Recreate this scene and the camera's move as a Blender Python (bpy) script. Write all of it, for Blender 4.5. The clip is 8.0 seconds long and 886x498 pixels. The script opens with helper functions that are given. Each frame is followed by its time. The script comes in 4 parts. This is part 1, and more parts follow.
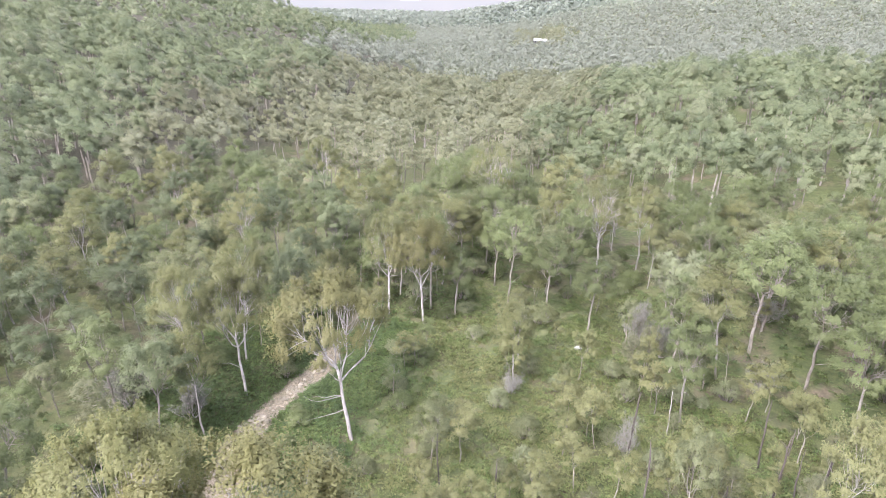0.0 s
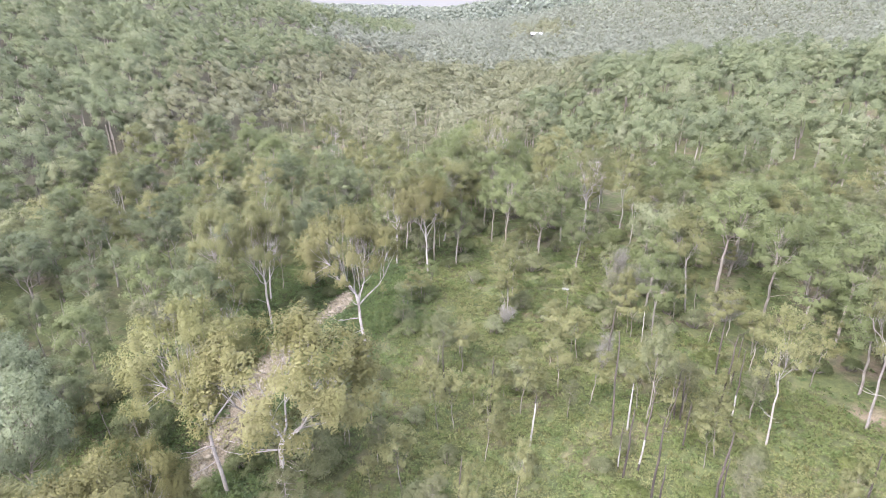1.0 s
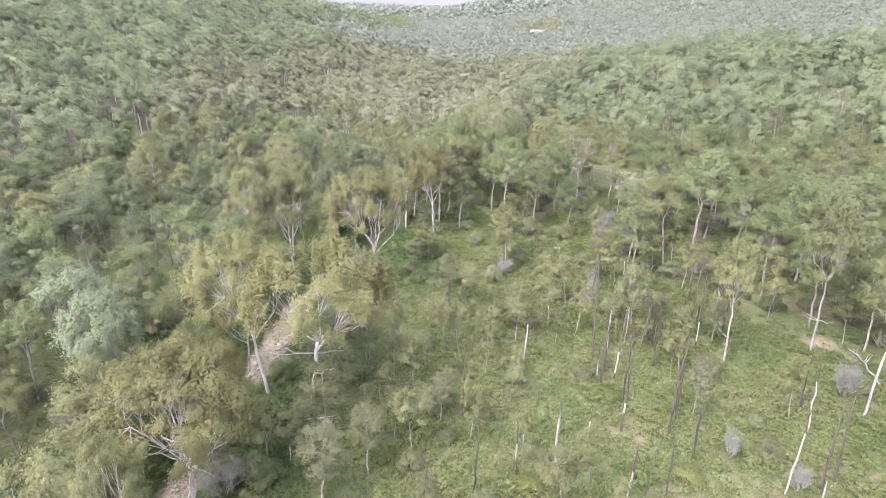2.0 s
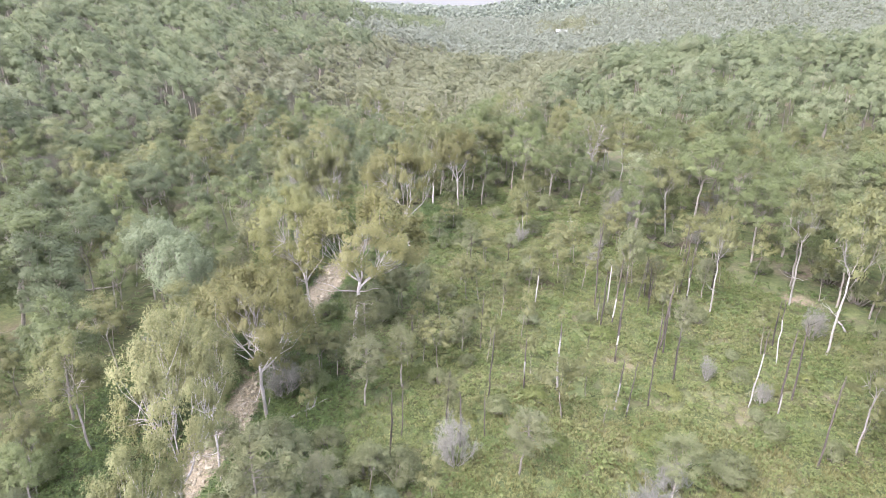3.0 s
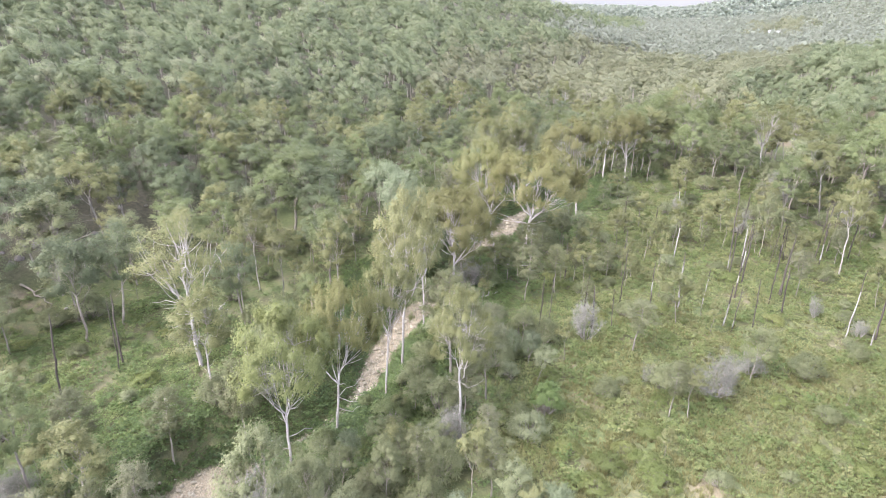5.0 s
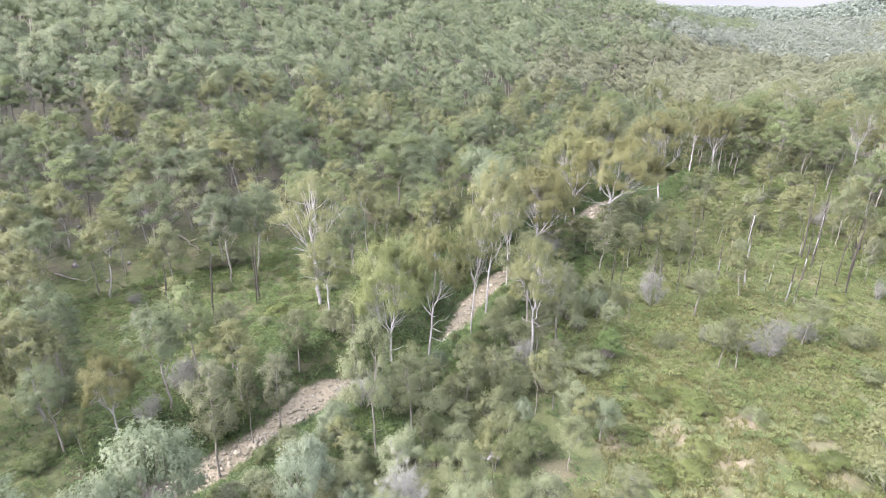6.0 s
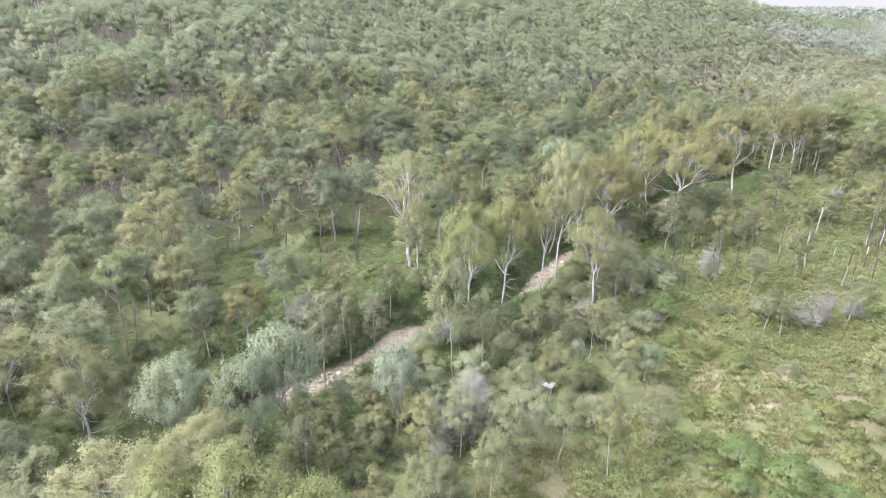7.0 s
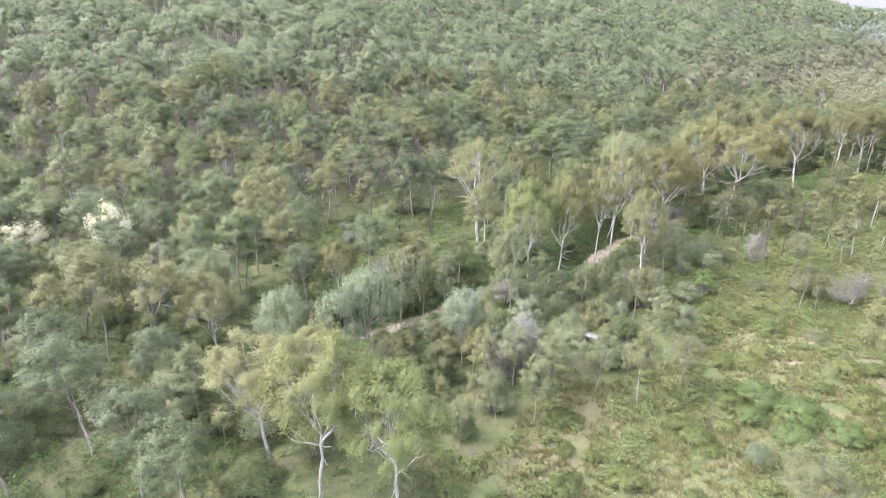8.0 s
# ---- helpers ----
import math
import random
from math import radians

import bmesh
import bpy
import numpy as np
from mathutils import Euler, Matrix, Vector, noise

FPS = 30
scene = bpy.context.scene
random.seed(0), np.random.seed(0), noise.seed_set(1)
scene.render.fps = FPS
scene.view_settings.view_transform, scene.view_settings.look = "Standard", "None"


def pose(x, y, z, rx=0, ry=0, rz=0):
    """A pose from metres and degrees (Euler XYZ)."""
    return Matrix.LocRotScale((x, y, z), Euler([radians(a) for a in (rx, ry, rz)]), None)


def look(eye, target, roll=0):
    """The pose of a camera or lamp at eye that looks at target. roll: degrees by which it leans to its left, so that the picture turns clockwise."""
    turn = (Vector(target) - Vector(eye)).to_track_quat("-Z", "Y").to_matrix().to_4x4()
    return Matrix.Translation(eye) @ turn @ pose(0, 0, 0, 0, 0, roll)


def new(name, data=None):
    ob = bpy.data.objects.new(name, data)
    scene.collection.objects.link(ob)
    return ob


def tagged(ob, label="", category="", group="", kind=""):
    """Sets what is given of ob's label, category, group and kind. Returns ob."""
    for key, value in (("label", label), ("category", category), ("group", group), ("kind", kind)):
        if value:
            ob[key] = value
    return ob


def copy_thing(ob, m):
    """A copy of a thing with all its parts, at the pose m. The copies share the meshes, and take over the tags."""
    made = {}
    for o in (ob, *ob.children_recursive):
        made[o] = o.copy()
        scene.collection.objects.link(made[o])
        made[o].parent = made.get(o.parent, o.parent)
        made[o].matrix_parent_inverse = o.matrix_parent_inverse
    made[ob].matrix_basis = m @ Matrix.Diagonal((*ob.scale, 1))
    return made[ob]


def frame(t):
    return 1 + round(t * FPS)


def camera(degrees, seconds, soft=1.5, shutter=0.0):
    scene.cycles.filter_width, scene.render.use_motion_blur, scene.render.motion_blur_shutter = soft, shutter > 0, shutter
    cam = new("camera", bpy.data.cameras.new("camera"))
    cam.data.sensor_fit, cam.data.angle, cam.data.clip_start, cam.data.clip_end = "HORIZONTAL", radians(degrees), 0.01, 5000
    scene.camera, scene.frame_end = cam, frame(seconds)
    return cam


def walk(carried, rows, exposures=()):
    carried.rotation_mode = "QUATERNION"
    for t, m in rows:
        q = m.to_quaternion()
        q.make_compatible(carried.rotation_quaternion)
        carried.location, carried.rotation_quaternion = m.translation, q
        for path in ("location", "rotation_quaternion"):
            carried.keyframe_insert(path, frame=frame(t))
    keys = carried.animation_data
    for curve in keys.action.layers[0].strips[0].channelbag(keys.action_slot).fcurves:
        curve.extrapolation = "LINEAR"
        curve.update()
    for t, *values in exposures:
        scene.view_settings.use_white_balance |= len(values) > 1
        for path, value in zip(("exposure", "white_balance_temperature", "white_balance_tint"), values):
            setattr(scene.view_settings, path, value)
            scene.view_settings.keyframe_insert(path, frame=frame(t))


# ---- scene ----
cam = camera(70.7, 8.0, soft=0.9, shutter=0.1)
METRES, EYE, TILT, LEAN, TURN = 111.1, 45.0, 5.0, 1.5, 23.3
ROWS = [
    (0.0, 0.0, 0.0, 0.0, 1.36, -26.1, -2.77),
    (0.5, -0.0026, -0.059, -0.0072, 1.24, -26.29, -2.89),
    (1.0, -0.0051, -0.1218, -0.0145, 1.15, -26.35, -2.97),
    (1.5, -0.0074, -0.1817, -0.0202, 1.14, -26.35, -3.07),
    (3.0, -0.0067, -0.3703, -0.0179, 3.58, -26.44, -3.05),
    (3.5, 0.001, -0.4281, -0.0131, 7.17, -26.59, -2.65),
    (4.0, 0.0141, -0.4925, -0.0073, 11.77, -26.77, -2.05),
    (4.5, 0.0311, -0.549, -0.0028, 16.16, -26.85, -1.48),
    (6.0, 0.1132, -0.7212, 0.0124, 29.58, -26.7, 0.3),
    (6.5, 0.1467, -0.7707, 0.0172, 33.45, -26.56, 0.79),
    (7.0, 0.1879, -0.8232, 0.0228, 37.64, -26.37, 1.32),
    (7.5, 0.2267, -0.8682, 0.0271, 40.99, -26.15, 1.7),
    (8.0, 0.2731, -0.9154, 0.0323, 44.4, -25.87, 2.14),
]
walk(cam, [(t, pose(0, 0, EYE, TILT, LEAN, TURN) @ pose(METRES * x, METRES * y, METRES * z, 90 + pitch, roll, yaw)) for t, x, y, z, yaw, pitch, roll in ROWS],
     exposures=[(0.0, 3.16, 6270, 23.5), (8.0, 3.26, 6260, 20)])

# ---------------------------------------------------------------- world and light
world = bpy.data.worlds.new("overcast_sky")
scene.world = world
world.use_nodes = True
wn = world.node_tree
wn.nodes.clear()
sky = wn.nodes.new("ShaderNodeTexSky")
sky.sky_type = "NISHITA"
sky.sun_disc = False
SUN_EL, SUN_AZ = 52.0, 200.0          # degrees above the horizon, compass bearing from +y
sky.sun_elevation, sky.sun_rotation = radians(SUN_EL), radians(SUN_AZ)
sky.dust_density, sky.air_density, sky.ozone_density = 2.0, 1.0, 0.8
wb = wn.nodes.new("ShaderNodeBackground")
wb.inputs["Strength"].default_value = 0.15
wo = wn.nodes.new("ShaderNodeOutputWorld")
cloud = wn.nodes.new("ShaderNodeHueSaturation")      # a cloud cover takes most of the blue out
cloud.inputs["Saturation"].default_value = 0.42
wn.links.new(sky.outputs["Color"], cloud.inputs["Color"])
wn.links.new(cloud.outputs["Color"], wb.inputs["Color"])
wn.links.new(wb.outputs["Background"], wo.inputs["Surface"])

sun = new("sun", bpy.data.lights.new("sun", "SUN"))
sun.data.energy, sun.data.angle, sun.data.color = 0.6, radians(40), (1.0, 0.96, 0.9)
sd = Vector((math.sin(radians(SUN_AZ)) * math.cos(radians(SUN_EL)), math.cos(radians(SUN_AZ)) * math.cos(radians(SUN_EL)), math.sin(radians(SUN_EL))))
sun.matrix_world = look(sd * 200, (0, 0, 0))

rng = np.random.default_rng(11)


# ---------------------------------------------------------------- materials
def nodes_of(name):
    m = bpy.data.materials.new(name)
    m.use_nodes = True
    nt = m.node_tree
    nt.nodes.clear()
    out = nt.nodes.new("ShaderNodeOutputMaterial")
    return m, nt, out


def ramp(nt, stops, fac):
    r = nt.nodes.new("ShaderNodeValToRGB")
    els = r.color_ramp.elements
    while len(els) < len(stops):
        els.new(0.5)
    for e, (p, c) in zip(els, stops):
        e.position, e.color = p, (*c, 1)
    nt.links.new(fac, r.inputs["Fac"])
    return r.outputs["Color"]


def noise_of(nt, scale, detail=4.0, coords="Object", rough=0.6):
    tc = nt.nodes.new("ShaderNodeTexCoord")
    n = nt.nodes.new("ShaderNodeTexNoise")
    n.inputs["Scale"].default_value, n.inputs["Detail"].default_value, n.inputs["Roughness"].default_value = scale, detail, rough
    nt.links.new(tc.outputs[coords], n.inputs["Vector"])
    return n.outputs["Fac"]


def mix(nt, fac, a, b, mode="MIX"):
    m = nt.nodes.new("ShaderNodeMix")
    m.data_type, m.blend_type = "RGBA", mode
    for sock, v in ((m.inputs[0], fac), (m.inputs[6], a), (m.inputs[7], b)):
        if isinstance(v, (int, float)):
            sock.default_value = v
        elif isinstance(v, tuple):
            sock.default_value = (*v, 1)
        else:
            nt.links.new(v, sock)
    return m.outputs[2]


def bump_of(nt, height, strength, distance):
    b = nt.nodes.new("ShaderNodeBump")
    b.inputs["Strength"].default_value, b.inputs["Distance"].default_value = strength, distance
    nt.links.new(height, b.inputs["Height"])
    return b.outputs["Normal"]


def scaled(c, k):
    return tuple(min(1.0, v * k) for v in c)


def leaf_material(name, colour, young, thin=0.42, attr=False, extra=()):
    """Leaves: a colour that differs from tree to tree and from leaf to leaf, partly letting light through."""
    m, nt, out = nodes_of(name)
    geo = nt.nodes.new("ShaderNodeNewGeometry")
    if attr:
        at = nt.nodes.new("ShaderNodeAttribute")
        at.attribute_name = "tint"
        tree = ramp(nt, extra, at.outputs["Fac"])
    else:
        info = nt.nodes.new("ShaderNodeObjectInfo")
        tree = ramp(nt, [(0.0, scaled(colour, 0.78)), (0.55, colour), (1.0, young)], info.outputs["Random"])
    per = nt.nodes.new("ShaderNodeMapRange")
    per.inputs["To Min"].default_value, per.inputs["To Max"].default_value = 0.8, 1.22
    nt.links.new(geo.outputs["Random Per Island"], per.inputs["Value"])
    vm = nt.nodes.new("ShaderNodeVectorMath")
    vm.operation = "SCALE"
    nt.links.new(tree, vm.inputs[0])
    nt.links.new(per.outputs["Result"], vm.inputs["Scale"])
    col = vm.outputs["Vector"]
    p = nt.nodes.new("ShaderNodeBsdfPrincipled")
    p.inputs["Roughness"].default_value = 0.55
    p.inputs["Specular IOR Level"].default_value = 0.3
    nt.links.new(col, p.inputs["Base Color"])
    t = nt.nodes.new("ShaderNodeBsdfTranslucent")
    nt.links.new(col, t.inputs["Color"])
    mx = nt.nodes.new("ShaderNodeMixShader")
    mx.inputs["Fac"].default_value = thin + 0.05
    nt.links.new(p.outputs["BSDF"], mx.inputs[1])
    nt.links.new(t.outputs["BSDF"], mx.inputs[2])
    nt.links.new(mx.outputs["Shader"], out.inputs["Surface"])
    return m


def plain_material(name, stops, scale, rough=0.85, bump=0.4, bumpsize=0.03, fine=30.0, vary=0.25, stretch=None):
    """Bark, stone, soil: two noises, a colour that differs a little from piece to piece, and relief."""
    m, nt, out = nodes_of(name)
    tc = nt.nodes.new("ShaderNodeTexCoord")
    mp = nt.nodes.new("ShaderNodeMapping")
    nt.links.new(tc.outputs["Object"], mp.inputs["Vector"])
    if stretch:
        mp.inputs["Scale"].default_value = stretch
    outs = []
    for sc in (scale, fine):
        n = nt.nodes.new("ShaderNodeTexNoise")
        n.inputs["Scale"].default_value, n.inputs["Detail"].default_value = sc, 5.0
        nt.links.new(mp.outputs["Vector"], n.inputs["Vector"])
        outs.append(n.outputs["Fac"])
    col = ramp(nt, stops, outs[0])
    grain = ramp(nt, [(0.3, (0.62, 0.62, 0.62)), (0.7, (1.15, 1.15, 1.15))], outs[1])
    col = mix(nt, 1.0, col, grain, "MULTIPLY")
    info = nt.nodes.new("ShaderNodeObjectInfo")
    var = ramp(nt, [(0.0, (1 - vary,) * 3), (1.0, (1 + vary * 0.4,) * 3)], info.outputs["Random"])
    col = mix(nt, 1.0, col, var, "MULTIPLY")
    p = nt.nodes.new("ShaderNodeBsdfPrincipled")
    p.inputs["Roughness"].default_value = rough
    p.inputs["Specular IOR Level"].default_value = 0.25
    nt.links.new(col, p.inputs["Base Color"])
    nt.links.new(bump_of(nt, outs[1], bump, bumpsize), p.inputs["Normal"])
    nt.links.new(p.outputs["BSDF"], out.inputs["Surface"])
    return m


OLIVE, GREEN, GREY, DARK, SILVER, LIME, YELLOW = (0.16, 0.168, 0.072), (0.13, 0.156, 0.066), (0.165, 0.182, 0.09), (0.142, 0.152, 0.075), (0.168, 0.2, 0.115), (0.122, 0.17, 0.058), (0.158, 0.156, 0.062)
LEAF = {
    "olive": leaf_material("olive_gum_leaves", OLIVE, (0.19, 0.194, 0.088)),
    "green": leaf_material("green_gum_leaves", GREEN, (0.155, 0.186, 0.08)),
    "deep": leaf_material("deep_green_leaves", (0.106, 0.13, 0.066), (0.13, 0.154, 0.076)),
    "grey": leaf_material("grey_green_leaves", GREY, (0.205, 0.23, 0.13)),
    "dark": leaf_material("dark_needle_leaves", DARK, (0.165, 0.17, 0.10)),
    "silver": leaf_material("silver_leaves", SILVER, (0.205, 0.24, 0.16)),
    "lime": leaf_material("fresh_leaves", LIME, (0.14, 0.19, 0.068)),
    "yellow": leaf_material("yellow_olive_leaves", YELLOW, (0.158, 0.182, 0.068)),
    "lantana": leaf_material("lantana_leaves", (0.138, 0.168, 0.055), (0.185, 0.2, 0.072)),
    "blossom": leaf_material("cream_blossom", (0.36, 0.36, 0.24), (0.44, 0.43, 0.3)),
    "dead": leaf_material("dead_grey_twigs", (0.15, 0.15, 0.122), (0.19, 0.19, 0.158), 0.2),
    "grass": leaf_material("grass_blades", (0.165, 0.168, 0.07), (0.22, 0.2, 0.095)),
}
# greyed and paled for the far hills: distance haze put into the leaf colour
WOODS = leaf_material("hazed_leaves", OLIVE, OLIVE, 0.42, True, [(0.0, (0.135, 0.152, 0.112)), (0.5, (0.158, 0.178, 0.135)), (1.0, (0.178, 0.204, 0.156))])
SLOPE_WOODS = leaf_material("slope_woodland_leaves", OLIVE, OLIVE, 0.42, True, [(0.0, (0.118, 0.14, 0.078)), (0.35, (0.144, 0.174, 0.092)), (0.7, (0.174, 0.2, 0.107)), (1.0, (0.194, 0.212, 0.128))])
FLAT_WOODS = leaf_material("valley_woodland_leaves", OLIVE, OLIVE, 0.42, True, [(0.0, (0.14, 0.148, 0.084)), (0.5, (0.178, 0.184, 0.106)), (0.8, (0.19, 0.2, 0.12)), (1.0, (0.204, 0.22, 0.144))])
# valley floor beyond 330 m: paler and greyer, haze painted into the leaves
FAR_WOODS = leaf_material("hazed_woodland_leaves", OLIVE, OLIVE, 0.42, True, [(0.0, (0.172, 0.188, 0.138)), (0.5, (0.2, 0.218, 0.165)), (1.0, (0.224, 0.244, 0.19))])
UNDER = leaf_material("undergrowth_leaves", OLIVE, OLIVE, 0.42, True,
                      [(0.0, (0.07, 0.104, 0.044)), (0.35, (0.102, 0.148, 0.048)), (0.65, (0.145, 0.172, 0.062)), (1.0, (0.19, 0.19, 0.085))])
BARK_WHITE = plain_material("pale_gum_bark", [(0.3, (0.2, 0.185, 0.165)), (0.5, (0.33, 0.31, 0.285)), (0.75, (0.45, 0.43, 0.40))], 1.6, 0.7, 0.3, 0.02, 14, 0.2, (1, 1, 0.35))
BARK_GREY = plain_material("grey_bark", [(0.3, (0.17, 0.15, 0.125)), (0.55, (0.27, 0.245, 0.21)), (0.8, (0.38, 0.35, 0.31))], 2.0, 0.9, 0.6, 0.03, 18, 0.3, (1, 1, 0.3))
BARK_MID = plain_material("dull_gum_bark", [(0.3, (0.20, 0.185, 0.16)), (0.5, (0.30, 0.28, 0.25)), (0.75, (0.42, 0.40, 0.365))], 1.8, 0.8, 0.4, 0.02, 15, 0.3, (1, 1, 0.35))
BARK_DARK = plain_material("charred_bark", [(0.3, (0.045, 0.038, 0.033)), (0.6, (0.085, 0.072, 0.062)), (0.8, (0.16, 0.14, 0.12))], 1.5, 0.95, 0.7, 0.03, 20, 0.3, (1, 1, 0.3))
STONE = plain_material("creek_stone", [(0.25, (0.225, 0.198, 0.142)), (0.5, (0.325, 0.295, 0.22)), (0.8, (0.435, 0.405, 0.32))], 0.7, 0.85, 0.5, 0.03, 9, 0.45)
ROCK = plain_material("grey_rock", [(0.3, (0.15, 0.135, 0.125)), (0.6, (0.27, 0.25, 0.235)), (0.85, (0.42, 0.40, 0.38))], 1.1, 0.9, 0.6, 0.05, 8, 0.3)
DEADWOOD = plain_material("bleached_wood", [(0.3, (0.23, 0.218, 0.2)), (0.7, (0.40, 0.38, 0.35))], 2.0, 0.8, 0.5, 0.02, 25, 0.25, (1, 1, 0.3))


# ---------------------------------------------------------------- the lie of the land
CREEK = [(-400, 60), (-140, 12), (-80, -8), (-58, -14.5), (-50, -17), (-42, -19.2), (-35, -19.2), (-25, -20.5), (-15, -23.3), (-5, -29), (3, -33.5), (13, -36.5),
         (25, -41), (40, -46), (55, -49), (68, -50.5), (90, -53), (140, -68), (165, -75), (400, -130), (900, -250)]
FOOT = [(-400, 70), (-60, 62), (-20, 64), (60, 106), (140, 120), (300, 145), (380, 175), (430, 260), (520, 450), (800, 1000), (1500, 2600), (4500, 9000)]
CY, CX = np.array(CREEK, float).T
FY, FX = np.array(FOOT, float).T


def smooth(a, b, v):
    k = np.clip((v - a) / (b - a), 0, 1)
    return k * k * (3 - 2 * k)


def wob(x, y, s, k=0.0):
    """Cheap smooth bumps of wavelength about s metres, from -1 to 1."""
    a, b = x * 6.283 / s, y * 6.283 / s
    return (np.sin(a + 1.3 * np.sin(0.7 * b + k) + k) + np.sin(1.1 * b + 1.1 * np.sin(0.8 * a + 2 * k) + 1.7 * k) + np.sin(0.73 * (a + b) + 3.1 * k)) / 3


def creek_x(y):
    return np.interp(y, CY, CX) + 0.9 * np.sin(y * 0.21)


def half_bed(y):
    wide = smooth(-64, -61, y) * (1 - smooth(-37, -33, y)) + smooth(-19, -15, y) * (1 - smooth(13, 17, y)) + smooth(23, 27, y) * (1 - smooth(70, 75, y)) + 0.8 * smooth(150, 153, y) * (1 - smooth(166, 170, y))
    return 0.5 + (2.0 + 0.3 * (y < -30) + 0.5 * np.sin(y * 0.17 + 1) + 0.3 * np.sin(y * 0.43)) * wide


def ground(x, y):
    x, y = np.asarray(x, float), np.asarray(y, float)
    u = x - creek_x(y)
    bed = -8.6 + 0.03 * np.clip(y, -60, 200) * (y > 0) + 0.18 * wob(x, y, 5.0, 1)
    east = -2.9 + 0.035 * np.clip(x, -40, 40) + 0.033 * np.clip(y, -70, 110) + 0.35 * wob(x, y, 23, 2)
    west = -4.9 + 0.022 * np.clip(y, 0, 150) + 0.3 * wob(x, y, 19, 3)
    flat = np.where(u > 0, east, west)
    k = smooth(0, 1, (np.abs(u) - half_bed(y)) / (5.5 + 2.0 * wob(x, y, 31, 5)))
    z = bed + (np.maximum(flat, bed) - bed) * k
    d = np.maximum(0, -x - np.interp(y, FY, FX) - 4 * wob(x, y, 60, 4))
    z = z + 135 * (1 - np.exp(-d * 0.29 / 135)) * (d / (d + 8)) + 1.2 * wob(x, y, 43, 7) * smooth(0, 60, d)
    # the spur to the north east and the hills round the valley
    z = z + 17 * np.exp(-((x - 75) / 75) ** 2 - ((y - 225) / 62) ** 2)
    z = z + 11 * np.exp(-((x + 15) / 60) ** 2 - ((y - 240) / 55) ** 2) * smooth(8, 40, u)
    z = z + 5 * smooth(45, 90, x) * smooth(10, 90, y)
    z = z + 11 * smooth(150, 560, y)
    r, b = np.hypot(x, y), np.degrees(np.arctan2(-x, y))
    high = np.interp(b, [-180, -60, 0, 10, 17, 24, 38, 46, 60, 180], [60, 120, 135, 100, 36, 8, 8, 46, 80, 60])
    z = z + high * smooth(480, 1300, r) + 0.05 * high * wob(x, y, 330, 2) * smooth(500, 1000, r)
    return z


def grow(a, b, step, out, ratio):
    """Grid lines: even between a and b, ever wider outside."""
    mid = list(np.arange(a, b + step * 0.5, step))
    s, p = step, mid[-1]
    hi = []
    while p < out:
        s *= ratio
        p += s
        hi.append(p)
    s, p = step, mid[0]
    lo = []
    while p > -out:
        s *= ratio
        p -= s
        lo.append(p)
    return np.array(lo[::-1] + mid + hi)


def mesh_np(name, V, F, materials, face_mat=None, attrs=None, shade=False, normals=None):
    """A mesh of triangles from arrays."""
    me = bpy.data.meshes.new(name)
    V, F = np.asarray(V, np.float32), np.asarray(F, np.int32)
    me.vertices.add(len(V))
    me.vertices.foreach_set("co", V.ravel())
    me.loops.add(F.size)
    me.loops.foreach_set("vertex_index", F.ravel())
    me.polygons.add(len(F))
    n = F.shape[1]
    me.polygons.foreach_set("loop_start", np.arange(len(F), dtype=np.int32) * n)
    me.polygons.foreach_set("loop_total", np.full(len(F), n, np.int32))
    if face_mat is not None:
        me.polygons.foreach_set("material_index", np.asarray(face_mat, np.int32))
    me.polygons.foreach_set("use_smooth", np.full(len(F), shade))
    for m in materials:
        me.materials.append(m)
    for key, val in (attrs or {}).items():
        a = me.attributes.new(key, "FLOAT", "POINT")
        a.data.foreach_set("value", np.asarray(val, np.float32))
    me.update(calc_edges=True)
    if normals is not None:
        a = me.attributes.new("custom_normal", "FLOAT_VECTOR", "POINT")
        a.data.foreach_set("vector", np.asarray(normals, np.float32).ravel())
        me.update()
    return me


def in_open(x, y):
    """How open the land is, from 0 under trees to 1 in the clearings."""
    u = x - creek_x(y)
    e = smooth(15, 22, u - 17 * smooth(-66, -58, y) * (1 - smooth(-27, -16, y)) + 3 * wob(x, y, 17, 1)) * (1 - smooth(34, 44, x - 14 * (1 - smooth(-12, 8, y)) + 5 * wob(x, y, 25, 3))) * smooth(-70, -60, y - 0.5 * np.clip(22 - x, 0, 40)) * (1 - smooth(62, 84, y + 0.6 * x + 6 * wob(x, y, 21, 8)))
    lane = smooth(-22, -16, x) * (1 - smooth(-8, -2, x)) * smooth(50, 60, y) * (1 - smooth(98, 106, y))
    w = smooth(8, 13, -u) * smooth(-64, -56, x + 2 * wob(x, y, 13, 5)) * smooth(-66, -60, y) * (1 - smooth(-26, -18, y))
    return np.clip(np.maximum(np.maximum(e, 0.8 * lane), w), 0, 1)


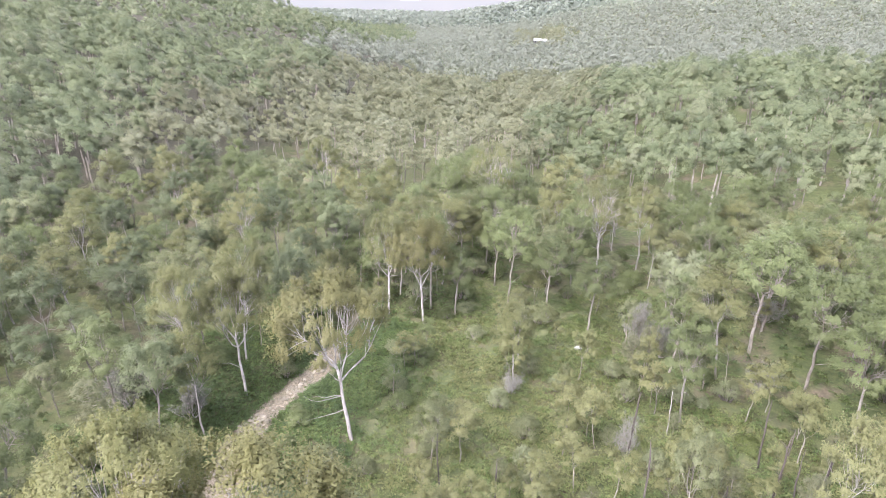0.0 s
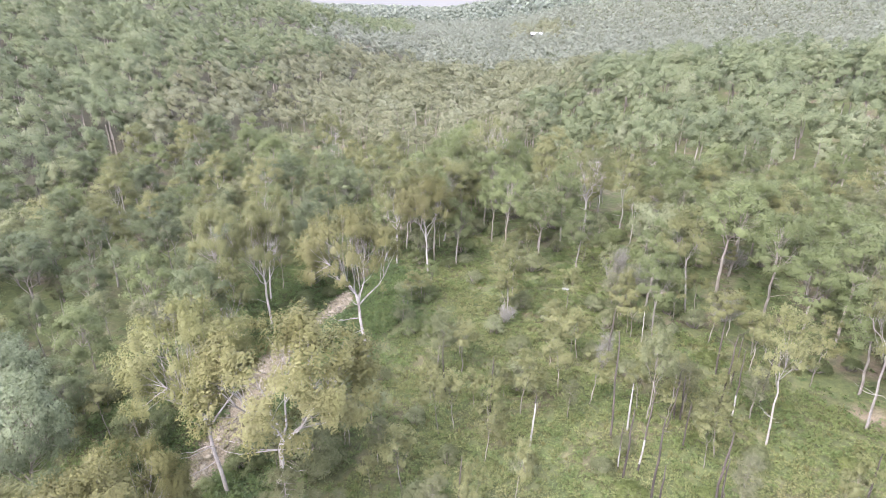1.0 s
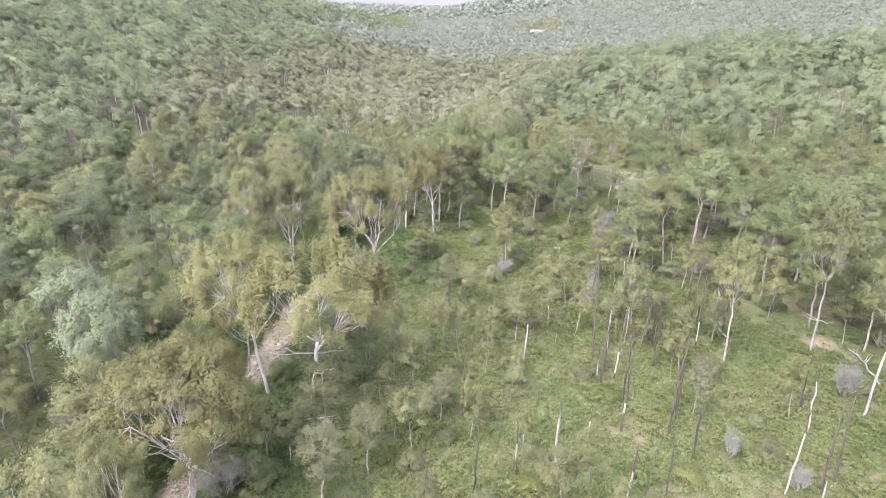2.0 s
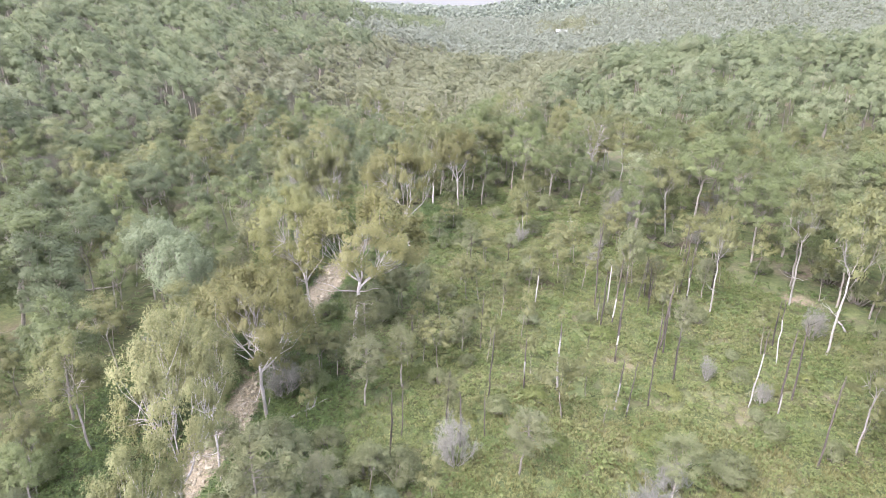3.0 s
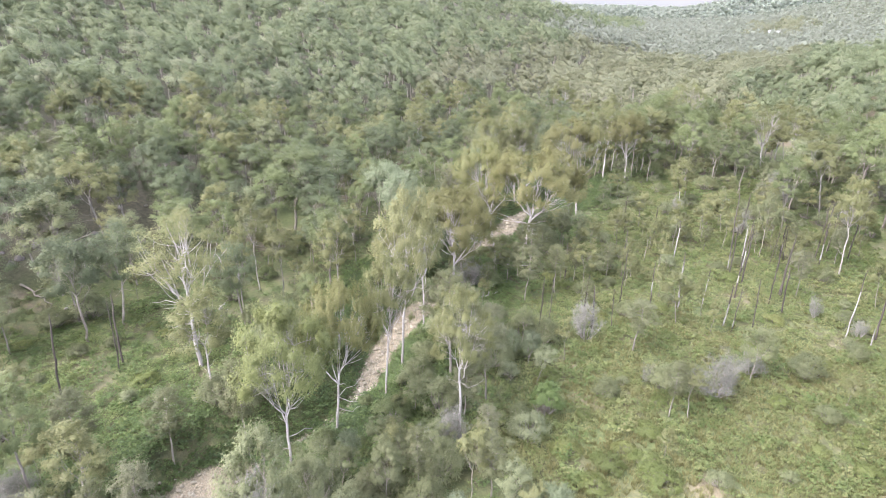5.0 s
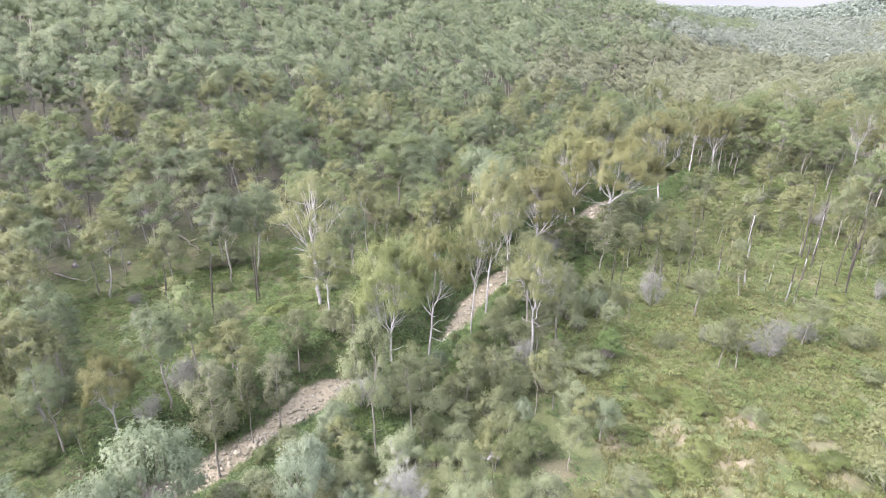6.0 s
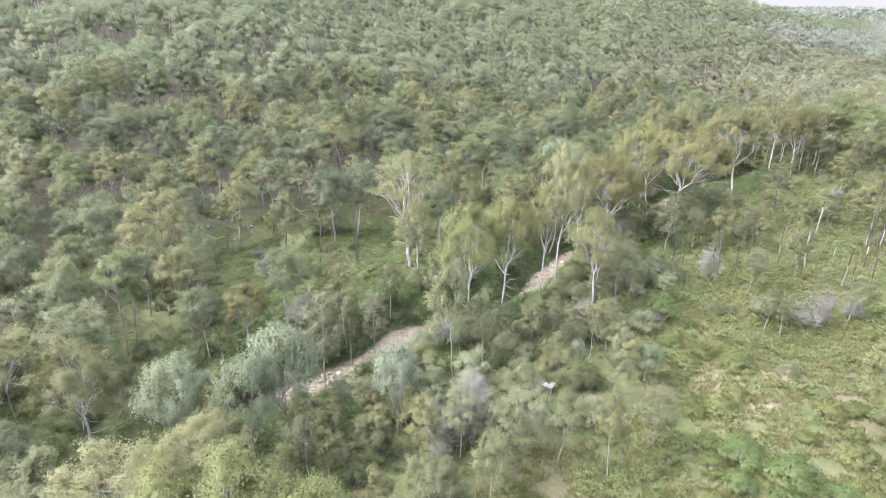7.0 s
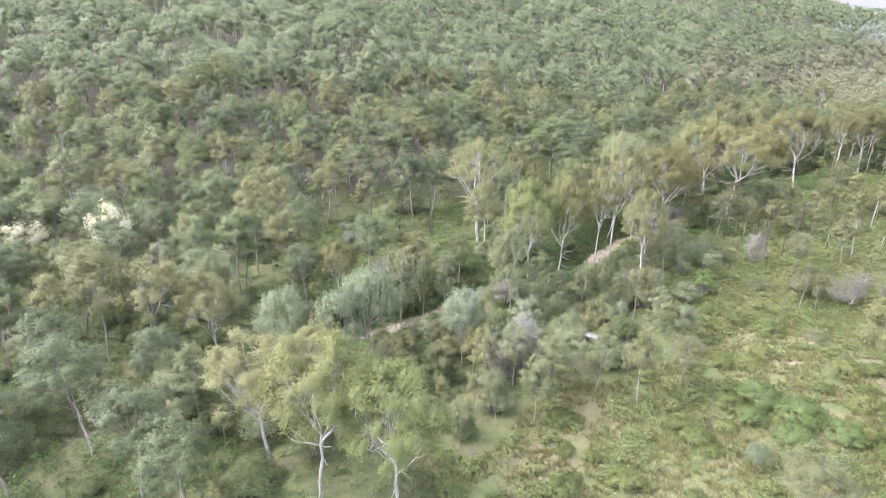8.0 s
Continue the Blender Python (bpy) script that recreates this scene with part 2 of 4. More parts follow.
gx, gy = grow(-80, 60, 1.1, 4200, 1.11), grow(-95, 95, 1.25, 4200, 1.11)
GX, GY = np.meshgrid(gx, gy)
GZ = ground(GX, GY)
nx, ny = len(gx), len(gy)
idx = np.arange(nx * ny).reshape(ny, nx)
quads = np.stack([idx[:-1, :-1], idx[:-1, 1:], idx[1:, 1:], idx[1:, :-1]], -1).reshape(-1, 4)
U = GX - creek_x(GY)
bedw = (1 - smooth(-0.3, 1.0, np.abs(U) - half_bed(GY) + 0.8 * wob(GX, GY, 4, 2)))
clear = in_open(GX, GY)
bare_w = np.zeros_like(GX)
for bx, by, br in ((21.5, -15, 3.2), (15.5, -16, 3.0), (19, -9, 3.5), (12, -22, 3.0), (27, -22, 2.5), (26, 62, 4), (3, -4, 3), (-1.6, -59.8, 1.9), (-3, -54, 1.7), (0.3, -66, 2.0), (-12.6, -92, 2.5)):
    bare_w = np.maximum(bare_w, 1 - smooth(0.3, 1.1, np.hypot(GX - bx, GY - by) / (0.7 * br) + 0.35 * wob(GX, GY, 3.2, bx)))
slope = smooth(0, 25, -GX - np.interp(GY, FY, FX))


def ground_material():
    m, nt, out = nodes_of("valley_ground")
    names = {}
    for key in ("bed", "clear", "bare", "slope", "far"):
        a = nt.nodes.new("ShaderNodeAttribute")
        a.attribute_name = key
        names[key] = a.outputs["Fac"]
    n1, n2, n3 = noise_of(nt, 0.16, 6), noise_of(nt, 1.3, 6), noise_of(nt, 7.0, 5)
    litter = ramp(nt, [(0.3, (0.075, 0.065, 0.045)), (0.55, (0.125, 0.105, 0.072)), (0.8, (0.185, 0.15, 0.11))], n2)
    # green cover kept dark: shade in the gaps between leaves is in its colour
    shaded_herb = ramp(nt, [(0.35, (0.055, 0.072, 0.03)), (0.6, (0.09, 0.105, 0.042)), (0.8, (0.125, 0.125, 0.058))], n2)
    dry = ramp(nt, [(0.3, (0.085, 0.078, 0.046)), (0.55, (0.128, 0.112, 0.07)), (0.8, (0.176, 0.15, 0.102))], n2)
    soil = ramp(nt, [(0.3, (0.15, 0.125, 0.085)), (0.6, (0.205, 0.17, 0.12)), (0.85, (0.26, 0.22, 0.165))], n2)
    gravel = ramp(nt, [(0.25, (0.122, 0.104, 0.072)), (0.5, (0.203, 0.175, 0.124)), (0.75, (0.305, 0.272, 0.205))], n3)
    hill = ramp(nt, [(0.3, (0.045, 0.045, 0.032)), (0.55, (0.08, 0.076, 0.053)), (0.8, (0.125, 0.11, 0.084))], n2)
    low = mix(nt, ramp(nt, [(0.36, (0, 0, 0)), (0.52, (1, 1, 1))], n1), litter, shaded_herb)
    col = mix(nt, names["slope"], low, hill)
    col = mix(nt, names["clear"], col, mix(nt, ramp(nt, [(0.46, (0, 0, 0)), (0.7, (1, 1, 1))], n1), shaded_herb, dry))
    col = mix(nt, names["bare"], col, soil)
    col = mix(nt, names["bed"], col, gravel)
    # far ground coloured as treetops, with the shade between crowns mixed into it
    shaded_canopy = ramp(nt, [(0.3, (0.04, 0.052, 0.036)), (0.7, (0.075, 0.088, 0.062))], noise_of(nt, 0.05, 6))
    col = mix(nt, names["far"], col, shaded_canopy)
    col = mix(nt, 1.0, col, ramp(nt, [(0.35, (0.7, 0.7, 0.7)), (0.65, (1.15, 1.15, 1.15))], n3), "MULTIPLY")
    p = nt.nodes.new("ShaderNodeBsdfPrincipled")
    p.inputs["Roughness"].default_value = 0.95
    p.inputs["Specular IOR Level"].default_value = 0.15
    nt.links.new(col, p.inputs["Base Color"])
    nt.links.new(bump_of(nt, n3, 0.6, 0.12), p.inputs["Normal"])
    nt.links.new(p.outputs["BSDF"], out.inputs["Surface"])
    return m


# backdrop of pale misty ranges that close the valley; the sheet itself glows for brightness
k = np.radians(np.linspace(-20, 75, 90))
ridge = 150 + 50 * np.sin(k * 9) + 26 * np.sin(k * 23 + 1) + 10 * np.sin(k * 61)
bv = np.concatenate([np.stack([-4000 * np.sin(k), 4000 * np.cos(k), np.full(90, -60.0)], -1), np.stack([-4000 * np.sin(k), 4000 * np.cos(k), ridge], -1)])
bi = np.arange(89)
m, nt, out = nodes_of("mist_glow")
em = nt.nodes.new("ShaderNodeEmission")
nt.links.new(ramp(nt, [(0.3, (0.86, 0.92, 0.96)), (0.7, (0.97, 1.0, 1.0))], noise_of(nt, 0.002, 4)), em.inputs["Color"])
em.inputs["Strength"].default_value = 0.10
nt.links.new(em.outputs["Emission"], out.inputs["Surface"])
tagged(new("backdrop", mesh_np("backdrop", bv, np.stack([bi, bi + 1, bi + 91, bi + 90], -1), [m])), "glowing backdrop of pale misty ranges closing the far valley", "mountains", kind="structure")

land = new("ground", mesh_np("ground", np.stack([GX, GY, GZ], -1).reshape(-1, 3), quads, [ground_material()], None,
                             {"bed": bedw.ravel(), "clear": np.maximum(clear, 0.4 * (1 - smooth(26, 44, np.abs(U)))).ravel(), "bare": bare_w.ravel(), "slope": slope.ravel(), "far": smooth(700, 1000, np.hypot(GX, GY)).ravel()}, True))
tagged(land, "valley floor of soil, grass and litter rising to wooded hills", "ground", kind="structure")


# ---------------------------------------------------------------- plant building
def tubes(paths, sides=6):
    """Tapered tubes along paths of (points, radii), as triangles."""
    Vs, Fs, off = [], [], 0
    ang = np.arange(sides) * 2 * math.pi / sides
    for P, Rr in paths:
        P, Rr = np.asarray(P, float), np.asarray(Rr, float)
        T = np.gradient(P, axis=0)
        T /= np.linalg.norm(T, axis=1)[:, None] + 1e-9
        ref = np.where(np.abs(T[:, 2:3]) > 0.9, np.array([[1.0, 0, 0]]), np.array([[0, 0, 1.0]]))
        A = np.cross(T, ref)
        A /= np.linalg.norm(A, axis=1)[:, None] + 1e-9
        B = np.cross(T, A)
        ring = P[:, None] + Rr[:, None, None] * (np.cos(ang)[None, :, None] * A[:, None] + np.sin(ang)[None, :, None] * B[:, None])
        n = len(P)
        Vs += [ring.reshape(-1, 3), P[-1:] + T[-1:] * Rr[-1] * 0.5]
        i = np.arange(n - 1)[:, None] * sides + np.arange(sides)[None]
        j = np.arange(n - 1)[:, None] * sides + (np.arange(sides)[None] + 1) % sides
        q = np.stack([i, j, j + sides, i, j + sides, i + sides], -1).reshape(-1, 3)
        e = (n - 1) * sides
        cap = np.stack([e + np.arange(sides), e + (np.arange(sides) + 1) % sides, np.full(sides, n * sides)], -1)
        Fs += [q + off, cap + off]
        off += n * sides + 1
    return np.concatenate(Vs), np.concatenate(Fs)


def bend(g, a, b, sag, n=5, wander=0.06):
    """A curved path from a to b that first climbs (sag > 0), with some wander."""
    a, b = np.asarray(a, float), np.asarray(b, float)
    L = np.linalg.norm(b - a)
    c = (a + b) / 2 + np.array([0, 0, -sag * L]) + g.normal(0, wander * L, 3)
    t = np.linspace(0, 1, n)[:, None]
    P = (1 - t) ** 2 * a + 2 * t * (1 - t) * c + t * t * b
    P[1:-1] += g.normal(0, wander * 0.35 * L, (n - 2, 3))
    return P


PHI = (1 + 5 ** 0.5) / 2
ICO_V = np.array([(-1, PHI, 0), (1, PHI, 0), (-1, -PHI, 0), (1, -PHI, 0), (0, -1, PHI), (0, 1, PHI), (0, -1, -PHI), (0, 1, -PHI), (PHI, 0, -1), (PHI, 0, 1), (-PHI, 0, -1), (-PHI, 0, 1)]) / math.hypot(1, PHI)
ICO_D = np.linalg.norm(ICO_V[:, None] - ICO_V[None], axis=-1)
ICO_F = np.array([(i, j, k) if np.dot(np.cross(ICO_V[j] - ICO_V[i], ICO_V[k] - ICO_V[i]), ICO_V[i]) > 0 else (i, k, j)
                  for i in range(12) for j in range(i + 1, 12) for k in range(j + 1, 12) if max(ICO_D[i, j], ICO_D[j, k], ICO_D[i, k]) < 1.2])


def cores(g, centres, radii, flat, out_from):
    """The dense leafy heart of every clump: a small uneven lump."""
    Vs, Fs, Ns = [], [], []
    for i, (c, r) in enumerate(zip(np.asarray(centres, float), radii)):
        V = ICO_V * (r * g.uniform(0.75, 1.2, (12, 1))) * np.array([1, 1, flat]) + c
        o = V - out_from
        N = 0.6 * ICO_V * 0.4 + 0.8 * o / (np.linalg.norm(o, axis=1)[:, None] + 1e-9) + np.array([0, 0, 0.3])
        Vs.append(V), Fs.append(ICO_F + 12 * i), Ns.append(N / np.linalg.norm(N, axis=1)[:, None])
    return np.concatenate(Vs), np.concatenate(Fs), np.concatenate(Ns)


def leaves(g, centres, radii, count, length, width, droop=0.6, flat=0.65, shell=0.55, heart=None, core=0.0, soft=(0.6, 0.5), radial=0.4):
    """Leaf sprays: slim triangles in clumps round the centres, hanging outward and down, with soft normals that follow the clump and the crown."""
    k = np.repeat(np.arange(len(centres)), count)
    n = len(k)
    C = np.asarray(centres, float)
    d = g.normal(0, 1, (n, 3))
    d /= np.linalg.norm(d, axis=1)[:, None]
    d[:, 2] = np.where(d[:, 2] < -0.35, -d[:, 2], d[:, 2])
    rr = (shell + (1 - shell) * g.random(n)) * np.asarray(radii)[k] * (0.8 + 0.35 * np.sin(5 * d[:, 0] + 3 * d[:, 1] + k))
    c = C[k] + d * rr[:, None] * np.array([1, 1, flat])
    mid = C.mean(0) - np.array([0, 0, np.ptp(C[:, 2]) * 0.3]) if heart is None else np.asarray(heart)
    out = c - mid
    out /= np.linalg.norm(out, axis=1)[:, None] + 1e-9
    N = soft[0] * d + soft[1] * out + np.array([0, 0, 0.3])
    N /= np.linalg.norm(N, axis=1)[:, None] + 1e-9
    face = N + g.normal(0, 0.45, (n, 3))
    face /= np.linalg.norm(face, axis=1)[:, None]
    aim = radial * d * np.array([1, 1, 0.4]) + np.array([0, 0, -droop]) + g.normal(0, 0.7, (n, 3))
    aim -= 0.75 * (aim * face).sum(1)[:, None] * face
    aim /= np.linalg.norm(aim, axis=1)[:, None]
    side = np.cross(face, aim)
    side /= np.linalg.norm(side, axis=1)[:, None] + 1e-9
    L = length * (0.6 + 0.8 * g.random(n))[:, None]
    W = width * (0.6 + 0.8 * g.random(n))[:, None]
    V = np.stack([c + side * W / 2 - aim * L * 0.4, c - side * W / 2 - aim * L * 0.25, c + aim * L * 0.6], 1)
    turn = (np.cross(V[:, 1] - V[:, 0], V[:, 2] - V[:, 0]) * N).sum(1) < 0
    V[turn] = V[turn][:, [1, 0, 2]]
    V, F, N = V.reshape(-1, 3), np.arange(3 * n).reshape(-1, 3), np.repeat(N, 3, 0)
    if core > 0:
        cv, cf, cn = cores(g, C, np.asarray(radii) * core, flat, mid)
        V, F, N = np.concatenate([V, cv]), np.concatenate([F, cf + 3 * n]), np.concatenate([N, cn])
    return V, F, N


def wooden(paths, big, fine):
    """The wood of a plant as a list of parts: trunk, limbs one by one where fine, and the small branches joined."""
    big = big if fine else 1
    made = [("trunk" if i == 0 else "limb", tubes([p], 8 if i == 0 else 6)) for i, p in enumerate(paths[:big])]
    if paths[big:]:
        made.append(("branchwork", tubes(paths[big:], 4 if fine else 3)))
    return made


def gum(seed, h, r, fork, clumps, per, leaf, trunk_r, spread=0.28, top=0.74, lean=0.04, droop=0.6, rc=1.0, limbs=4, dead=3, fine=False, slim=0.28, core=0.0, soft=(0.42, 0.62)):
    """A gum tree: trunk with limbs (triangles), crown (triangles). fork: where the trunk divides, as a share of the height."""
    g = np.random.default_rng(seed)
    tip = np.array([g.normal(0, lean * h), g.normal(0, lean * h), h * fork])
    trunk = bend(g, (0, 0, -0.6), tip, 0, 7, 0.025)
    paths = [(trunk, np.linspace(trunk_r * 1.15, trunk_r * 0.72, 7))]
    # crown clumps over the shell of a flattened dome
    cc = []
    while len(cc) < clumps:
        v = g.normal(0, 1, 3)
        v /= np.linalg.norm(v)
        if v[2] < -0.45:
            continue
        q = (0.45 + 0.5 * g.random() ** 0.6)
        cc.append(tip * np.array([1, 1, 0]) * 1.3 + np.array([v[0] * r * q, v[1] * r * q, h * top + v[2] * h * spread * q]))
    cc = np.array(cc)
    az0 = g.random() * 6.28
    ends = []
    for i in range(limbs):
        az = az0 + i * 6.283 / limbs + g.normal(0, 0.35)
        q = r * (0.25 if i == 0 else 0.42 + 0.2 * g.random())
        ends.append(tip * np.array([1, 1, 0]) + np.array([math.cos(az) * q, math.sin(az) * q, h * (top + (0.12 if i == 0 else 0.02) * g.random())]))
    lims = []
    for i, e in enumerate(ends):
        at = trunk[-1] if i < 3 else trunk[-2]
        P = bend(g, at, e, 0.10, 6, 0.07)
        lims.append(P)
        paths.append((P, np.linspace(trunk_r * 0.5, trunk_r * 0.16, 6)))
    for c in cc:
        j = int(np.argmin([np.linalg.norm(P[-1] - c) for P in lims]))
        s = lims[j][g.integers(2, 6)]
        paths.append((bend(g, s, c, 0.08, 4 if fine else 3, 0.08), np.linspace(trunk_r * 0.2, trunk_r * 0.05, 4 if fine else 3)))
    for _ in range(dead):
        z = trunk[g.integers(3, 7)]
        az = g.random() * 6.28
        L = r * (0.3 + 0.45 * g.random())
        paths.append((bend(g, z, z + np.array([math.cos(az) * L, math.sin(az) * L, L * g.uniform(-0.1, 0.5)]), 0.1, 5, 0.12), np.linspace(trunk_r * 0.3, trunk_r * 0.04, 5)))
    rad = rc * r * 0.33 * (0.75 + 0.6 * g.random(len(cc)))
    return wooden(paths, 1 + limbs, fine), leaves(g, cc, rad, per, leaf, leaf * slim, droop, 0.95, 0.35, None, core, soft)


def she_oak(seed, h, r, clumps, per, leaf, trunk_r):
    """A narrow feathery tree: one straight stem with short drooping sprays all the way up."""
    g = np.random.default_rng(seed)
    trunk = bend(g, (0, 0, -0.5), (g.normal(0, 0.04 * h), g.normal(0, 0.04 * h), h * 0.95), 0, 8, 0.015)
    paths = [(trunk, np.linspace(trunk_r, trunk_r * 0.15, 8))]
    cc, rad = [], []
    for i in range(clumps):
        s = 0.46 + 0.54 * (i + 0.5) / clumps
        c0 = np.array([np.interp(s * 7, np.arange(8), trunk[:, a]) for a in range(3)])
        az = i * 2.4 + g.normal(0, 0.4)
        q = r * max(0.12, math.sin(math.pi * min(1.0, (s - 0.40) / 0.62))) ** 0.6 * (0.3 + 0.7 * g.random())
        c = c0 + np.array([math.cos(az) * q, math.sin(az) * q, 0.25 * q])
        cc.append(c)
        rad.append(r * 0.36 * (0.7 + 0.6 * g.random()))
        paths.append((bend(g, c0, c, 0.05, 3, 0.05), np.linspace(trunk_r * 0.25, trunk_r * 0.05, 3)))
    return wooden(paths, 1, False), leaves(g, np.array(cc), rad, per, leaf, leaf * 0.14, 0.25, 1.1, 0.1)


def bush(seed, h, r, clumps, per, leaf, droop=0.2, wide=0.42):
    """A shrub: several stems from the ground under a dome of leaf clumps."""
    g = np.random.default_rng(seed)
    cc, paths = [], []
    for i in range(clumps):
        az, q = g.random() * 6.283, math.sqrt(g.random())
        cc.append((math.cos(az) * q * r * 0.8, math.sin(az) * q * r * 0.8, h * (0.25 + 0.55 * (1 - q * q) * (0.6 + 0.4 * g.random()))))
    cc = np.array(cc)
    for c in cc:
        paths.append((bend(g, (c[0] * 0.2, c[1] * 0.2, -0.2), c, 0.05, 4, 0.08), np.linspace(0.035 * h ** 0.5 + 0.01, 0.01, 4)))
    return [("branchwork", tubes(paths, 3))], leaves(g, cc, r * wide * (0.7 + 0.6 * g.random(clumps)), per, leaf, leaf * 0.38, droop, 0.75, 0.3)


def dead_bush(seed, h, r, stems, twigs):
    """A leafless or nearly leafless shrub: pale stems that fork into fine twigs."""
    g = np.random.default_rng(seed)
    paths, tips = [], []
    for i in range(stems):
        az, q = g.random() * 6.283, 0.25 + 0.75 * g.random()
        e = np.array([math.cos(az) * r * q * 0.8, math.sin(az) * r * q * 0.8, h * (1.0 - 0.5 * q * q) * (0.75 + 0.25 * g.random())])
        P = bend(g, (0.1 * math.cos(az), 0.1 * math.sin(az), -0.2), e, 0.1, 6, 0.08)
        paths.append((P, np.linspace(0.045 + 0.006 * h, 0.012, 6)))
        for _ in range(7):
            s = P[g.integers(2, 6)]
            e2 = s + (e - s) * 0.6 + g.normal(0, r * 0.2, 3) + np.array([0, 0, h * 0.12])
            Q = bend(g, s, e2, 0.1, 4, 0.1)
            paths.append((Q, np.linspace(0.024, 0.009, 4)))
            for _ in range(4):
                s3 = Q[g.integers(1, 4)]
                e3 = s3 + g.normal(0, r * 0.13, 3) + np.array([0, 0, r * 0.2])
                paths.append((bend(g, s3, e3, 0.05, 3, 0.1), np.array([0.011, 0.009, 0.006])))
                tips.append(e3)
        tips.append(e)
    return [("branchwork", tubes(paths, 3))], leaves(g, np.array(tips), np.full(len(tips), r * 0.17), twigs * 3, 0.42, 0.022, -0.4, 1.0, 0.05)


TEMPLATES, COUNT = {}, {}
KINDS = {}


def make_thing(name, label, category, group, wood, leaf, wood_mat, leaf_mat, leaf_name="crown"):
    root = new(name)
    root.empty_display_size = 0.5
    tagged(root, label, category, group)
    for part_name, (V, F) in wood:
        a = new(part_name, mesh_np(part_name, V, F, [wood_mat], None, None, True))
        a.parent = root
        if part_name == "branchwork":
            tagged(a, kind="stuff")
    if leaf is not None:
        b = new(leaf_name, mesh_np(leaf_name, leaf[0], leaf[1], [leaf_mat], None, None, True, leaf[2]))
        b.parent = root
    return root


def kind(key, name, label, category, group, wood_mat, leaf_mat, builder, variants, height, leaf_name="crown"):
    """Registers a kind of plant. builder(seed) returns its wood and its leaves at the given height."""
    KINDS[key] = (name, label, category, group, wood_mat, leaf_mat, builder, variants, height, leaf_name)


def plant(key, x, y, h, w=1.0, rot=None, v=None, tip=0.0, z=None):
    """Stands one plant of a kind on the ground: h metres high, w times as wide as its kind, turned and leaning."""
    name, label, category, group, wm, lm, builder, variants, height, lname = KINDS[key]
    n = COUNT.get(key, 0)
    COUNT[key] = n + 1
    v = n % variants if v is None else v
    s = h / height
    rot = (n * 137.5 + 40 * v) % 360 if rot is None else rot
    zz = float(ground(x, y)) if z is None else z
    m = pose(x, y, zz - 0.05, 0, tip, rot) @ Matrix.Diagonal((s * w, s * w, s, 1))
    if (key, v) not in TEMPLATES:
        wood, leaf = builder(1000 + 17 * v + sum(map(ord, key)))
        TEMPLATES[(key, v)] = make_thing(name, label, category, group, wood, leaf, wm, lm, lname)
        TEMPLATES[(key, v)].matrix_basis = m
        return TEMPLATES[(key, v)]
    base = TEMPLATES[(key, v)]
    o = copy_thing(base, Matrix())
    o.matrix_basis = m
    return o


FG, CG, UG = "trees of the forest", "gums along the creek", "shrubs of the clearing"
kind("gum_white", "white_gum", "tall white-barked gum with forked limbs and olive crown", "tree", CG, BARK_WHITE, LEAF["olive"],
     lambda s: gum(s, 20, 5.6, 0.44, 68, 430, 0.235, 0.2, 0.31, 0.68, 0.04, 0.15, 0.67, 5, 4, True, 0.4), 5, 20)
kind("gum_yellow", "yellow_gum", "spreading gum with yellow-olive crown and pale limbs", "tree", CG, BARK_WHITE, LEAF["yellow"],
     lambda s: gum(s, 16, 6.1, 0.42, 76, 470, 0.23, 0.18, 0.28, 0.69, 0.04, 0.08, 0.66, 6, 4, True, 0.42), 4, 16)
kind("gum_bare", "open_gum", "tall white gum with bare twisting limbs and thin crown", "tree", CG, BARK_WHITE, LEAF["olive"],
     lambda s: gum(s, 20, 6.4, 0.42, 66, 210, 0.24, 0.28, 0.3, 0.7, 0.05, 0.4, 0.68, 6, 8, True, 0.4), 3, 20)
kind("gum_green", "green_gum", "straight grey-barked gum with rounded green crown", "tree", FG, BARK_GREY, LEAF["green"],
     lambda s: gum(s, 18, 4.2, 0.5, 46, 235, 0.31, 0.17, 0.35, 0.65, droop=0.35, rc=0.86, slim=0.42), 5, 18)
kind("gum_olive", "olive_gum", "slender pale-barked gum with clumped olive crown", "tree", FG, BARK_MID, LEAF["olive"],
     lambda s: gum(s, 17, 3.9, 0.5, 42, 225, 0.31, 0.14, 0.35, 0.65, droop=0.4, rc=0.86, slim=0.4), 5, 17)
kind("gum_grey", "grey_gum", "gum with dull grey-green crown and grey trunk", "tree", FG, BARK_GREY, LEAF["grey"],
     lambda s: gum(s, 16, 4.2, 0.42, 44, 235, 0.31, 0.14, 0.37, 0.62, droop=0.4, rc=0.86, slim=0.4), 5, 16)
kind("she_oak", "she_oak", "feathery dark olive she-oak with straight stem", "tree", FG, BARK_GREY, LEAF["dark"],
     lambda s: she_oak(s, 13, 2.5, 46, 100, 0.52, 0.13), 4, 13)
kind("sapling", "gum_sapling", "thin young gum with small olive green crown", "tree", UG, BARK_GREY, LEAF["olive"],
     lambda s: gum(s, 8, 1.8, 0.42, 20, 130, 0.27, 0.055, 0.34, 0.66, 0.05, 0.6, 1.1, 3, 1, slim=0.36), 5, 8)
kind("silver", "silver_tree", "bushy tree with dense silvery grey-green leaves", "tree", CG, BARK_GREY, LEAF["silver"],
     lambda s: gum(s, 10, 4.2, 0.25, 76, 190, 0.25, 0.17, 0.38, 0.6, 0.04, 0.1, 0.84, 5, 0, True, 0.46), 3, 10)
kind("dead_shrub", "bleached_shrub", "pale grey leafless shrub of fine twigs", "shrub", UG, BARK_MID, LEAF["dead"],
     lambda s: dead_bush(s, 4, 2.6, 11, 7), 4, 4, "twig_crown")
